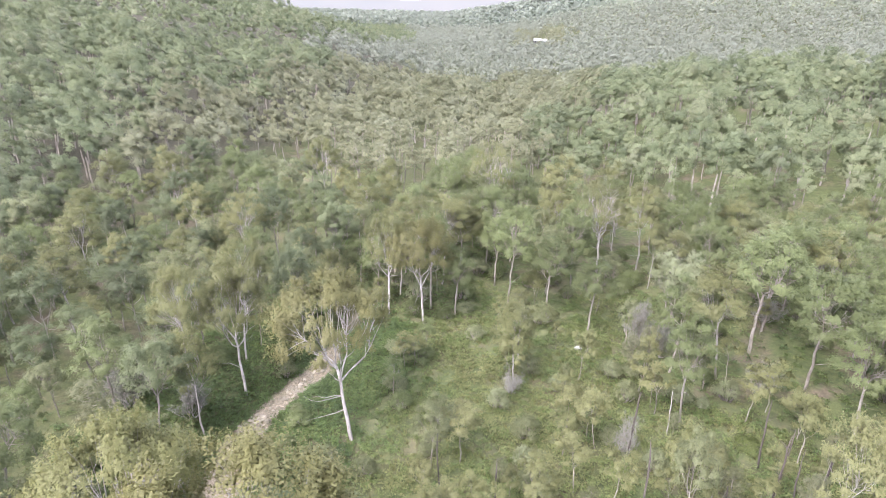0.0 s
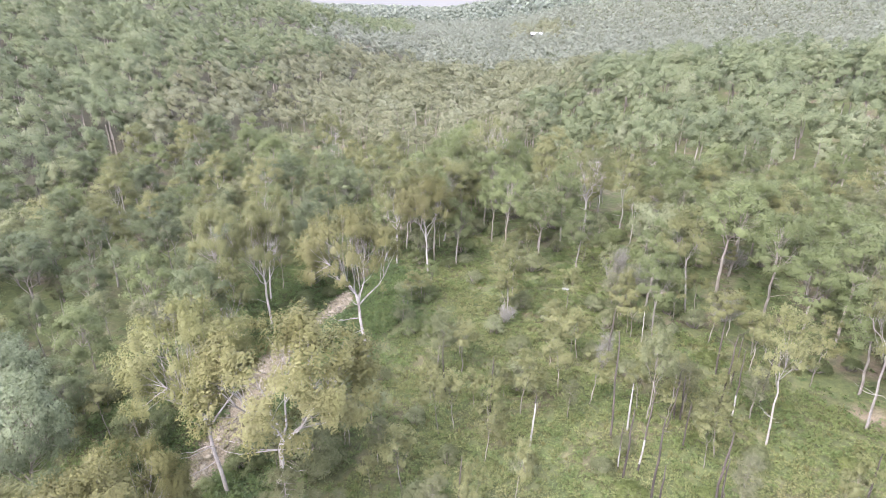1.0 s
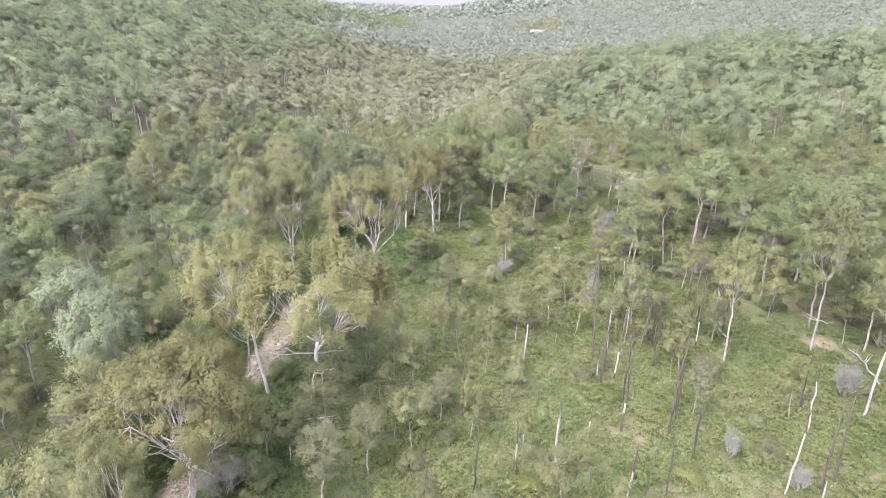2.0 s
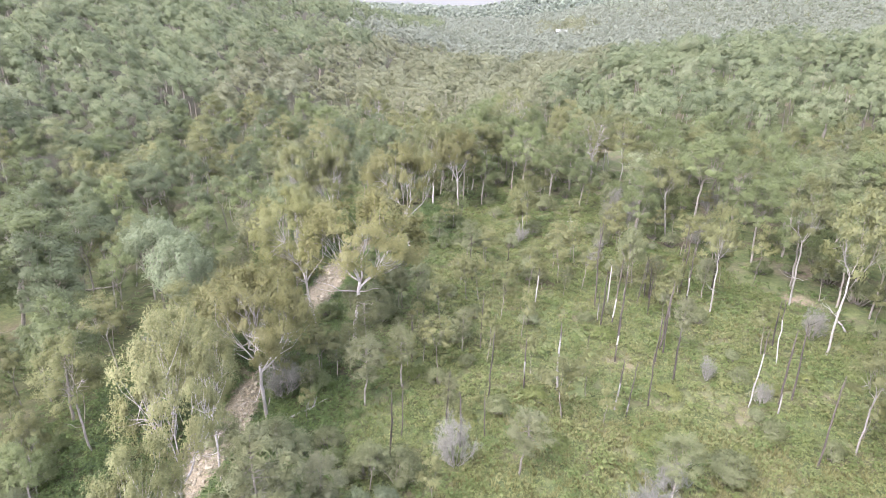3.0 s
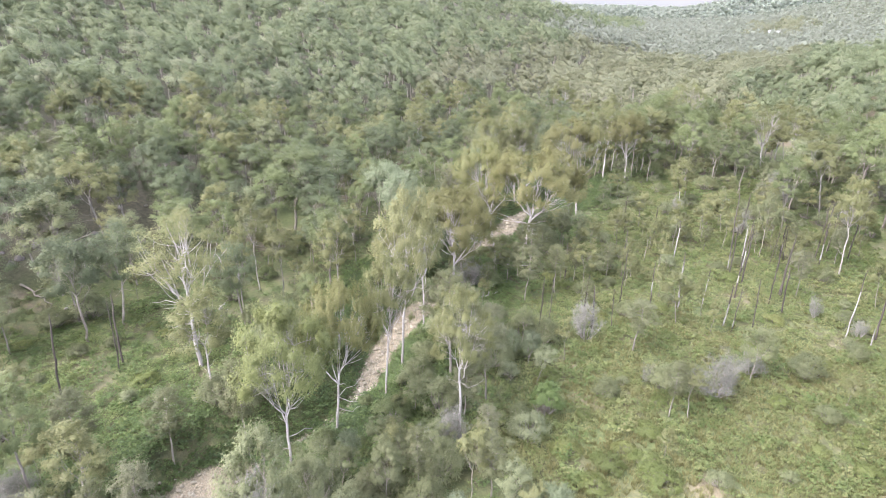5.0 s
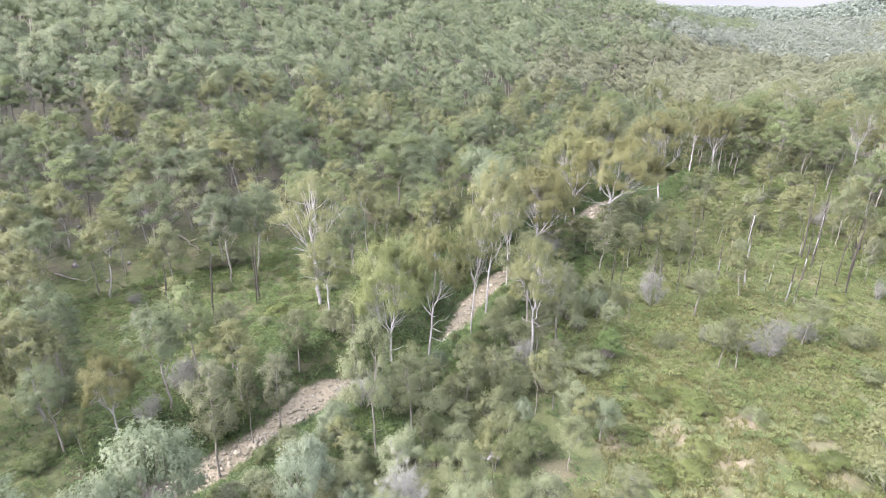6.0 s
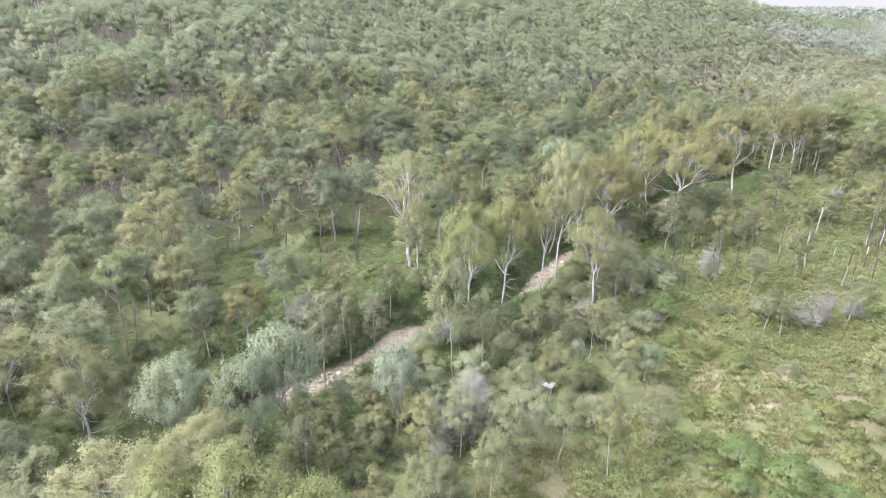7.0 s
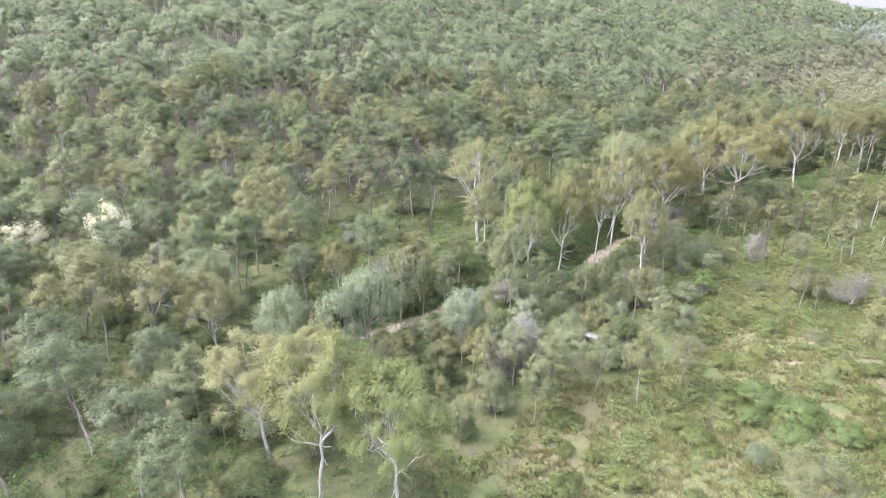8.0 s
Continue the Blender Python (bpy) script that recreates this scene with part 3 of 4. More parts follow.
kind("shrub_grey", "wattle_shrub", "rounded feathery grey-green wattle shrub", "shrub", UG, BARK_GREY, LEAF["grey"],
     lambda s: bush(s, 4, 2.4, 30, 200, 0.21, 0.35), 4, 4, "foliage")
kind("shrub_dark", "dark_shrub", "dense dark green shrub", "shrub", UG, BARK_GREY, LEAF["green"],
     lambda s: bush(s, 3.5, 2.3, 30, 190, 0.22, 0.3), 4, 3.5, "foliage")
kind("lantana", "lantana_bush", "low yellow-green lantana bush", "shrub", UG, BARK_GREY, LEAF["lantana"],
     lambda s: bush(s, 1.7, 2.2, 40, 110, 0.18, 0.1, 0.3), 5, 1.7, "foliage")
kind("lime", "bright_shrub", "upright bright green leafy shrub", "shrub", UG, BARK_GREY, LEAF["lime"],
     lambda s: bush(s, 5, 1.9, 38, 110, 0.28, 0.2, 0.34), 2, 5, "foliage")
kind("blossom", "flowering_tree", "tree covered in cream white blossom", "tree", FG, BARK_GREY, LEAF["blossom"],
     lambda s: gum(s, 9, 3.2, 0.4, 30, 110, 0.28, 0.12, 0.28, 0.72, slim=0.5), 2, 9)
kind("green_bush", "green_bush", "broad leafy bush of fresh light green", "shrub", UG, BARK_GREY, LEAF["lime"],
     lambda s: bush(s, 2.6, 3.0, 56, 150, 0.2, 0.1, 0.27), 3, 2.6, "foliage")
kind("dead_tree", "dead_tree", "leafless grey tree with rounded crown of fine twigs", "dead tree", CG, BARK_MID, LEAF["dead"],
     lambda s: dead_bush(s, 8, 2.9, 16, 9), 2, 8, "twig_crown")
kind("gum_dark", "dark_gum", "tall gum with dense deep green crown and grey trunk", "tree", FG, BARK_GREY, LEAF["deep"],
     lambda s: gum(s, 17, 4.4, 0.46, 46, 240, 0.31, 0.16, 0.35, 0.65, droop=0.35, rc=0.86, slim=0.42), 4, 17)


def stem(seed, h, r, stub):
    """A dead standing stem, broken at the top, with a few stubs of branches."""
    g = np.random.default_rng(seed)
    P = bend(g, (0, 0, -0.3), (g.normal(0, 0.03 * h), g.normal(0, 0.03 * h), h), 0, 8, 0.012)
    paths = []
    for _ in range(stub):
        s, az, L = P[g.integers(4, 8)], g.random() * 6.28, h * g.uniform(0.05, 0.14)
        paths.append((bend(g, s, s + np.array([math.cos(az) * L, math.sin(az) * L, L * 0.6]), 0.1, 4, 0.1), np.linspace(r * 0.4, r * 0.1, 4)))
    return tubes([(P, r * np.array([1.25, 1.05, 1.0, 0.95, 0.9, 0.82, 0.7, 0.35]))], 8), P, [tubes([p], 4) for p in paths]


def dead_stem(x, y, h, pale, tip=0.0):
    """A charred stem whose bark is gone over one stretch, so that the pale wood shows."""
    n = COUNT.get("stem", 0)
    COUNT["stem"] = n + 1
    r = (0.054 + 0.0045 * h) * (0.8 + 0.5 * ((n * 7) % 5) / 4)
    (V, F), P, stubs = stem(500 + n, h, r, 1 + n % 4)
    mid = V[F].mean(1)[:, 2] / h
    lo, hi = pale
    fm = ((mid > lo) & (mid < hi)).astype(int)
    root = new("burnt_tree")
    tagged(root, "charred standing tree stem with a bare pale stretch" if hi > lo else "charred bare tree stem standing in green undergrowth", "dead tree", "burnt trees in the clearings")
    root.matrix_basis = pose(x, y, float(ground(x, y)), 0, tip, (n * 77) % 360)
    for name, pick, m in (("charred_trunk", (fm == 0) & ((mid <= lo) | (hi <= lo)), BARK_DARK), ("charred_top", (fm == 0) & (mid >= hi) & (hi > lo), BARK_DARK), ("bare_wood", fm == 1, DEADWOOD)):
        if pick.any():
            ids, inv = np.unique(F[pick], return_inverse=True)
            o = new(name, mesh_np(name, V[ids], inv.reshape(-1, 3), [m], None, None, True))
            o.parent = root
            if m is DEADWOOD:
                tagged(o, "pale bleached wood without bark")
    for sv, sf in stubs:
        o = new("stub", mesh_np("stub", sv, sf, [BARK_DARK], None, None, True))
        o.parent = root
    return root


# ---------------------------------------------------------------- trees that stand out: x, y, height, width
HERO = []


def stand(key, rows):
    for x, y, h, w in rows:
        plant(key, x, y, h, w)
        HERO.append((x, y, 1.2 + h * 0.16 * w))


stand("gum_bare", [(-37.5, -30.5, 20.5, 0.95), (-17.0, 108.5, 18.0, 0.9), (-39.5, 119.0, 21.0, 0.85)])
stand("gum_yellow", [(-33.5, 51.0, 20.5, 0.95), (-27.5, 23.5, 20.5, 1.12), (-27.0, 6.0, 19.0, 0.9), (-11.5, -34.0, 19.5, 0.62), (-14.5, -26.5, 19.0, 0.6), (-31.5, 13.0, 17.0, 0.8), (-44.0, 32.0, 13.0, 0.9), (-38.0, 79.0, 17.5, 0.85),
                     (-33.5, 24.0, 20.5, 0.85), (21.0, -74.5, 17.5, 0.85), (26.7, -68.4, 16.5, 0.8), (-20.5, -62.5, 11.0, 0.7)])
stand("gum_white", [(-19.0, -12.5, 25.0, 0.62), (-15.0, -19.0, 19.0, 0.6), (-4.2, -18.0, 17.5, 0.75), (-54.0, 56.2, 20.0, 0.9), (-59.0, 51.0, 19.0, 0.8),
                    (-57.5, 60.5, 20.0, 0.7), (-77.5, 83.5, 17.0, 0.9), (-24.0, -4.0, 18.0, 0.6), (-87.0, 124.0, 18.0, 0.9), (-108.0, 97.0, 18.0, 0.9), (-9.0, -81.5, 16.5, 1.0), (13.5, -78.0, 16.0, 1.15), (9.0, -72.5, 13.0, 1.1), (-44.0, 78.5, 18.0, 0.85)])
stand("gum_olive", [(-30.5, 9.5, 11.0, 1.0), (-32.5, 16.5, 11.0, 1.0), (12.8, -53.2, 10.5, 0.6), (25.0, 59.0, 20.0, 0.8), (29.0, 46.0, 22.0, 0.7), (-36.0, 0.0, 16.0, 1.0), (-38.5, 7.0, 17.0, 1.1), (-40.0, -6.0, 14.0, 1.0), (14.8, 51.5, 16.5, 0.8), (-52.5, -13.0, 16.0, 0.75), (-47.0, -12.0, 13.0, 0.8), (-21.0, 74.5, 11.5, 1.0), (-20.0, 70.0, 11.0, 1.1), (-38.0, -73.0, 17.0, 0.8), (21.0, -38.0, 9.5, 0.75),
                    (-50.0, 5.0, 12.0, 0.9), (17.0, 99.0, 16.0, 1.0), (-53.5, -68.5, 15.5, 1.1), (-14.6, -94.7, 16.0, 1.1)])
stand("gum_green", [(-70.5, 5.5, 18.0, 1.5), (-66.0, -1.0, 16.0, 1.3), (8.5, 89.0, 18.5, 1.25), (1.0, 68.5, 14.5, 0.9), (-78.0, 11.0, 17.0, 1.2), (-58.5, 27.0, 15.0, 1.0), (15.0, 82.0, 17.0, 1.2), (24.0, 78.0, 17.0, 1.2), (19.5, 73.5, 15.0, 1.15)])
stand("silver", [(-58.0, 19.0, 15.0, 0.75), (-49.5, 14.8, 15.5, 0.7), (11.0, -22.8, 5.6, 0.8), (-2.0, -62.7, 13.5, 0.75), (-4.0, -74.0, 12.0, 0.8), (1.5, -67.0, 13.5, 0.6), (4.5, -52.5, 11.5, 0.5), (-93.0, 66.5, 9.0, 1.0), (-5.0, -45.0, 6.0, 0.8)])
stand("gum_dark", [(14.0, -90.0, 13.0, 1.1), (20.0, -85.5, 12.0, 1.0), (5.0, -95.0, 14.0, 1.1), (-6.0, -98.0, 15.0, 1.0), (9.0, -101.5, 13.0, 1.1), (0.0, -88.0, 12.0, 1.0)])
stand("gum_grey", [(18.6, -50.0, 8.5, 0.95), (15.5, -47.0, 9.0, 0.9), (17.0, -54.0, 8.0, 0.8), (2.6, 51.6, 12.5, 0.7), (-1.5, -42.5, 16.0, 0.7), (-3.0, -37.0, 11.0, 0.9), (17.0, -41.0, 9.0, 0.9), (-26.5, -0.5, 9.0, 1.0), (-8.0, 85.0, 8.0, 0.8), (-80.5, 59.0, 9.0, 1.1), (6.0, -44.0, 9.0, 1.0), (9.5, -41.0, 8.5, 1.0), (43.0, -36.0, 9.0, 1.3), (8.0, -24.0, 7.0, 0.9), (12.0, -29.0, 6.5, 1.0)])
stand("she_oak", [(-8.0, 12.7, 6.5, 1.0), (-12.0, -11.0, 14.0, 1.3), (-13.3, -54.8, 14.0, 1.0), (-15.0, -47.0, 12.0, 0.9), (-16.0, -50.0, 11.0, 0.8), (-25.0, -40.0, 10.0, 1.2), (-22.5, -33.0, 12.0, 1.1), (-26.0, -25.0, 11.0, 1.2), (-27.0, -48.0, 10.0, 1.3), (-5.5, -12.0, 11.0, 1.2),
                  (-23.0, 20.0, 9.0, 1.4), (-18.0, 12.0, 9.0, 1.4), (-16.0, 17.0, 8.0, 1.3), (1.5, 9.0, 7.5, 1.6), (20.0, -31.0, 7.0, 1.6)])
stand("sapling", [(8.8, -35.6, 8.0, 0.9), (14.0, -8.0, 4.0, 1.0), (-3.0, 26.0, 6.0, 0.8), (-7.0, 33.0, 8.0, 0.9), (-12.0, 38.0, 8.0, 1.0), (-10.0, 30.0, 7.0, 1.0), (-14.0, 22.0, 8.0, 1.1), (-17.0, 30.0, 9.0, 1.0), (-11.0, 47.0, 9.0, 1.1), (-4.0, 52.0, 8.0, 1.1),
                  (3.0, 57.0, 9.0, 1.1), (9.0, 46.0, 7.0, 0.9), (-7.0, 60.0, 8.0, 1.2), (20.0, 66.0, 10.0, 1.0), (8.0, 72.0, 9.0, 1.1), (-18.0, 40.0, 8.0, 1.0)])
stand("shrub_grey", [(19.7, 17.0, 4.0, 1.0), (8.5, 4.0, 4.5, 1.0), (24.0, 9.0, 2.4, 1.2), (4.0, -2.0, 3.0, 1.0), (32.0, -8.0, 4.0, 1.2), (2.0, -14.0, 4.0, 1.0), (5.0, -30.0, 4.5, 1.0), (14.0, -34.0, 4.0, 1.0), (-15.0, 29.0, 4.0, 1.0)])
stand("dead_shrub", [(13.3, 6.5, 4.2, 1.15), (27.5, 49.5, 4.0, 0.7), (-4.5, 7.5, 4.5, 0.8), (33.5, -6.0, 3.5, 1.0), (16.0, 33.5, 2.5, 0.7), (22.0, 31.0, 2.4, 0.8), (-6.5, 84.0, 6.0, 0.6), (-3.0, 83.0, 5.0, 0.6), (-4.0, 60.5, 4.0, 0.6)])
stand("dead_tree", [(10.0, -46.6, 8.0, 1.0)])
stand("lime", [(0.8, -9.3, 5.5, 1.0), (-20.0, -76.0, 2.0, 1.2)])
stand("green_bush", [(26.2, -25.5, 2.4, 1.0), (30.5, -24.0, 2.5, 1.1), (33.0, -28.0, 2.2, 1.0), (28.5, -28.8, 2.0, 0.8), (35.0, -23.0, 2.2, 1.0)])
HERO.append((6.5, -34.1, 1.4))
stand("shrub_grey", [(9.3, -33.0, 2.4, 0.9), (3.9, -35.6, 2.6, 0.9), (5.6, -31.4, 2.2, 0.9), (11.2, -35.2, 2.8, 0.9)])
stand("lantana", [(28.5, -36.5, 1.8, 1.0), (22.7, -32.0, 1.6, 1.1), (18.5, -23.0, 1.5, 0.8), (24.8, -50.0, 1.2, 0.9), (15.0, -11.0, 1.6, 1.2), (10.0, -12.0, 1.5, 1.2)])
stand("blossom", [(-47.0, -108.5, 11.0, 0.9), (-35.5, -95.0, 15.0, 0.6)])
plant("silver", 34.3, -34.5, 3.0, 1.0)
HERO.append((34.3, -34.5, 3.0))

# charred and bleached stems: x, y, height, and the bare stretch from and to
for row in ((2.5, 28.7, 5.8, 0.0, 0.72), (5.4, 33.3, 9.0, 0.25, 0.4), (0.9, 48.3, 6.4, 0.0, 1.0), (-0.5, 46.5, 13.0, 0, 0), (1.8, 40.5, 8.5, 0, 0), (4.8, 50.2, 7.2, 0, 0), (10.0, 33.8, 7.3, 0, 0),
            (12.7, 31.0, 7.2, 0, 0), (10.8, 25.3, 7.5, 0, 0), (7.5, 23.6, 6.5, 0.0, 0.55), (8.9, 22.8, 7.0, 0.1, 0.3), (10.1, 56.4, 10.0, 0, 0), (23.7, 30.0, 2.8, 0.0, 1.0), (27.2, 22.5, 10.5, 0, 0),
            (-17.7, 22.5, 6.4, 0, 0), (-5.5, 17.8, 10.0, 0, 0), (-2.8, 22.5, 7.0, 0.3, 0.6), (0.6, 24.4, 9.0, 0.0, 0.8)):
    dead_stem(*row[:3], row[3:], tip=(row[0] * 7 % 5) - 1)
for row in ((-10.9, 28.4, 8.1, 0, 0), (-8.1, 41.6, 7.0, 0.0, 0.9), (-11.6, 9.2, 6.8, 0, 0), (-11.1, 6.1, 8.1, 0, 0), (-5.3, 10.3, 6.8, 0, 0), (-20.5, 47.2, 7.8, 0, 0), (-14.1, 45.6, 7.5, 0, 0),
            (-42.9, -38.5, 10.0, 0, 0), (-37.4, -52.2, 12.0, 0, 0), (-44.4, -37.5, 9.8, 0, 0), (-42.3, -53.9, 5.2, 0.0, 1.0), (-42.5, -45.3, 10.4, 0, 0), (-3.5, 12.4, 5.9, 0, 0), (-8.0, 12.5, 7.1, 0, 0),
            (-3.7, 60.7, 8.5, 0, 0), (10.9, 59.9, 8.2, 0, 0), (9.4, 63.7, 8.1, 0, 0), (-0.1, 65.9, 6.0, 0.0, 1.0)):
    dead_stem(*row[:3], row[3:], tip=(row[0] * 7 % 6) - 2)


g = np.random.default_rng(77)
for i in range(16):
    row = (g.uniform(1, 29), g.uniform(24, 62), g.uniform(5.5, 10.5))
    dead_stem(*row, ((0, 0), (0, 0), (0.1, 0.45), (0, 0), (0.0, 0.7))[i % 5], tip=g.uniform(-3, 3))


# ---------------------------------------------------------------- the forest round them
def clear_of(x, y, pad=0.0):
    return all((x - a) ** 2 + (y - b) ** 2 > (c + pad) ** 2 for a, b, c in HERO)


def scatter(x0, x1, y0, y1, step, seed):
    g = np.random.default_rng(seed)
    xs, ys = np.meshgrid(np.arange(x0, x1, step), np.arange(y0, y1, step * 0.9))
    xs = xs + (np.arange(xs.shape[0])[:, None] % 2) * step / 2 + g.uniform(-0.36, 0.36, xs.shape) * step
    ys = ys + g.uniform(-0.36, 0.36, ys.shape) * step
    return xs.ravel(), ys.ravel(), g


NEAR = (-122.0, 66.0, -126.0, 132.0)


def seen_side(x, y):
    """The side of the land that lies ahead of the flight, with a margin."""
    return -0.93 * (x - 62) + 0.36 * (y + 80) > -14 and y > -128


xs, ys, g = scatter(*NEAR, 6.9, 5)
for x, y in zip(xs, ys):
    u = x - float(creek_x(y))
    op = float(in_open(x, y))
    if abs(u) < float(half_bed(y)) + 1.3 or not clear_of(x, y, 1.2) or not seen_side(x, y) or g.random() < op * 0.93:
        continue
    if (x > 13 and y < -44) or (-14 < x < 0.5 and -68 < y < -49):
        continue
    d = -x - float(np.interp(y, FY, FX))
    p = g.random()
    if math.hypot((x + 75) / 12, (y + 44) / 17) < 1 and g.random() < 0.22:
        continue
    if d > -6:
        key = "gum_green" if p < 0.36 else "gum_dark" if p < 0.58 else "gum_grey" if p < 0.76 else "gum_olive"
        h = g.uniform(11, 17)
    elif u < 0:
        key = "gum_grey" if p < 0.12 else "gum_dark" if p < 0.56 else "gum_green" if p < 0.76 else "gum_olive" if p < 0.93 else "she_oak"
        h = g.uniform(9, 16)
    elif y > 60 or x > 30:
        key = "gum_green" if p < 0.5 else "gum_olive" if p < 0.85 else "gum_grey"
        h = g.uniform(12, 18)
    else:
        key = "she_oak" if p < 0.4 else "gum_grey" if p < 0.75 else "gum_olive"
        h = g.uniform(6, 11)
    if key == "she_oak":
        h *= 0.8
    if 0 < u < 24 and (-65 < y < 8 or 22 < y < 76):
        h = min(h, 0.55 * u - 2.5)
        if h < 4:
            continue
    plant(key, x, y, h, g.uniform(0.85, 1.2))
xs, ys, g = scatter(-62, 44, -112, 122, 4.6, 9)
for x, y in zip(xs, ys):
    u = x - float(creek_x(y))
    if abs(u) < float(half_bed(y)) + 0.9 or not clear_of(x, y, -0.6) or not seen_side(x, y) or (-14 < x < 0 and -68 < y < -50):
        continue
    op, p = float(in_open(x, y)), g.random()
    if op > 0.5:
        if x > 3 and y < -4:
            key, h = ("lantana", g.uniform(1.0, 1.8)) if p < 0.55 else ("shrub_grey", g.uniform(1.2, 2.6)) if p < 0.62 else (None, 0)
        elif p < 0.10:
            key, h = "sapling", g.uniform(4, 8)
        elif p < 0.13:
            key, h = "dead_shrub", g.uniform(1.6, 3)
        elif p < 0.24:
            key, h = "shrub_grey", g.uniform(1.4, 3)
        elif p < 0.45:
            key, h = "lantana", g.uniform(0.9, 1.5)
        else:
            key = None
    elif 0 < u < 22 and -66 < y < 50:
        key = "shrub_grey" if p < 0.34 else "sapling" if p < 0.6 else "shrub_dark" if p < 0.72 else "gum_grey" if p < 0.86 else "dead_shrub" if p < 0.9 else None
        h = g.uniform(3, 6) if key != "shrub_dark" else g.uniform(1.5, 3)
        h = g.uniform(5, 9) if key in ("sapling", "gum_grey") else h
    elif p < 0.24:
        key, h = "shrub_dark", g.uniform(2, 4)
    elif p < 0.42:
        key, h = "shrub_grey", g.uniform(2.5, 5)
    elif p < 0.45:
        key, h = "dead_shrub", g.uniform(2.5, 5)
    elif p < 0.62:
        key, h = "sapling", g.uniform(5, 9)
    else:
        key = None
    if key and 0 < u < 24 and (-65 < y < 8 or 22 < y < 76):
        h = min(h, 0.55 * u - 2.0)
        if h < 1.2 or (h < 3 and key in ("sapling", "gum_grey")):
            key, h = ("shrub_dark", g.uniform(0.8, 1.3)) if p < 0.5 else (None, 0)
    if key:
        plant(key, x, y, h, g.uniform(0.85, 1.25))


xs, ys, g = scatter(-21, 15, 20, 80, 3.9, 14)
for x, y in zip(xs, ys):
    p, lone = g.random(), x > -9 and y < 46
    if not clear_of(x, y, -0.8) or (lone and p > 0.06):
        continue
    if p < (0.12 if lone else 0.26):
        plant("sapling", x, y, g.uniform(4.5, 8.5), g.uniform(0.9, 1.3))
    elif p < (0.2 if lone else 0.42):
        plant("shrub_grey", x, y, g.uniform(1.5, 3.8), g.uniform(0.7, 1.0))
    elif p < (0.2 if lone else 0.5):
        plant("she_oak", x, y, g.uniform(4, 7), g.uniform(1.0, 1.4))


# the thicket of small grey-green trees and shrubs on the east bank
xs, ys, g = scatter(-30, 14, -60, 6, 3.5, 19)
for x, y in zip(xs, ys):
    u, p = x - float(creek_x(y)), g.random()
    if not 4.5 < u < 27 - 3 * g.random() or not clear_of(x, y, -1.0) or p > 0.86:
        continue
    cap = 0.45 * u - 0.4
    if p < 0.34:
        plant("shrub_grey", x, y, min(cap, g.uniform(2.2, 4.6)), g.uniform(0.8, 1.1))
    elif p < 0.5:
        plant("shrub_dark", x, y, min(cap, g.uniform(1.8, 3.6)), g.uniform(0.9, 1.2))
    elif cap > 4:
        key, w = ("gum_grey", 1.0) if p < 0.64 else ("she_oak", 1.35) if p < 0.76 else ("silver", 0.62)
        plant(key, x, y, min(cap, g.uniform(4.5, 8.0)), w * g.uniform(0.85, 1.15))
    else:
        plant("shrub_dark", x, y, g.uniform(1.2, 2.2), 1.0)
# the dark thicket further up the same bank
xs, ys, g = scatter(-46, -10, 6, 48, 4.0, 23)
for x, y in zip(xs, ys):
    u, p = x - float(creek_x(y)), g.random()
    if not 4.5 < u < 16 - 3 * g.random() or not clear_of(x, y, -1.2) or p > 0.8:
        continue
    if p < 0.45 or u < 9:
        plant("shrub_dark", x, y, min(0.4 * u, g.uniform(2.0, 4.2)), g.uniform(0.9, 1.2))
    else:
        plant("gum_dark" if p < 0.62 else "she_oak", x, y, min(0.5 * u, g.uniform(5, 8)), g.uniform(1.1, 1.4))
# small grey-green trees round the dead tree
xs, ys, g = scatter(4, 19, -63, -43, 4.2, 29)
for x, y in zip(xs, ys):
    p = g.random()
    if clear_of(x, y, -0.4) and p < 0.85:
        plant("gum_grey" if p < 0.4 else "sapling" if p < 0.6 else "shrub_grey", x, y, g.uniform(5.5, 8.5) if p < 0.6 else g.uniform(2.5, 4.5), g.uniform(0.9, 1.15))


# ---------------------------------------------------------------- woods, undergrowth and grass in bulk
def spread(shapes, x, y, z, size, wide, tint, g):
    """Many copies of small shapes (verts, tris) as one array of triangles with a tint for each copy."""
    which = g.integers(0, len(shapes), len(x))
    a = g.random(len(x)) * 6.283
    VV, FF, TT, off = [], [], [], 0
    NN = []
    for i, (V, F, *Q) in enumerate(shapes):
        k = np.where(which == i)[0]
        if not len(k):
            continue
        c, s = np.cos(a[k])[:, None], np.sin(a[k])[:, None]
        sx = (size * wide)[k][:, None]
        X = x[k][:, None] + sx * (c * V[:, 0] - s * V[:, 1])
        Y = y[k][:, None] + sx * (s * V[:, 0] + c * V[:, 1])
        Z = z[k][:, None] + size[k][:, None] * V[:, 2]
        VV.append(np.stack([X, Y, Z], -1).reshape(-1, 3))
        FF.append((F[None] + (np.arange(len(k)) * len(V))[:, None, None] + off).reshape(-1, 3))
        TT.append(np.repeat(tint[k], len(V)))
        if Q:
            q = Q[0]
            NN.append(np.stack([c * q[:, 0] - s * q[:, 1], s * q[:, 0] + c * q[:, 1], np.broadcast_to(q[:, 2], (len(k), len(q)))], -1).reshape(-1, 3))
        off += len(k) * len(V)
    return np.concatenate(VV), np.concatenate(FF), np.concatenate(TT), np.concatenate(NN) if NN else None


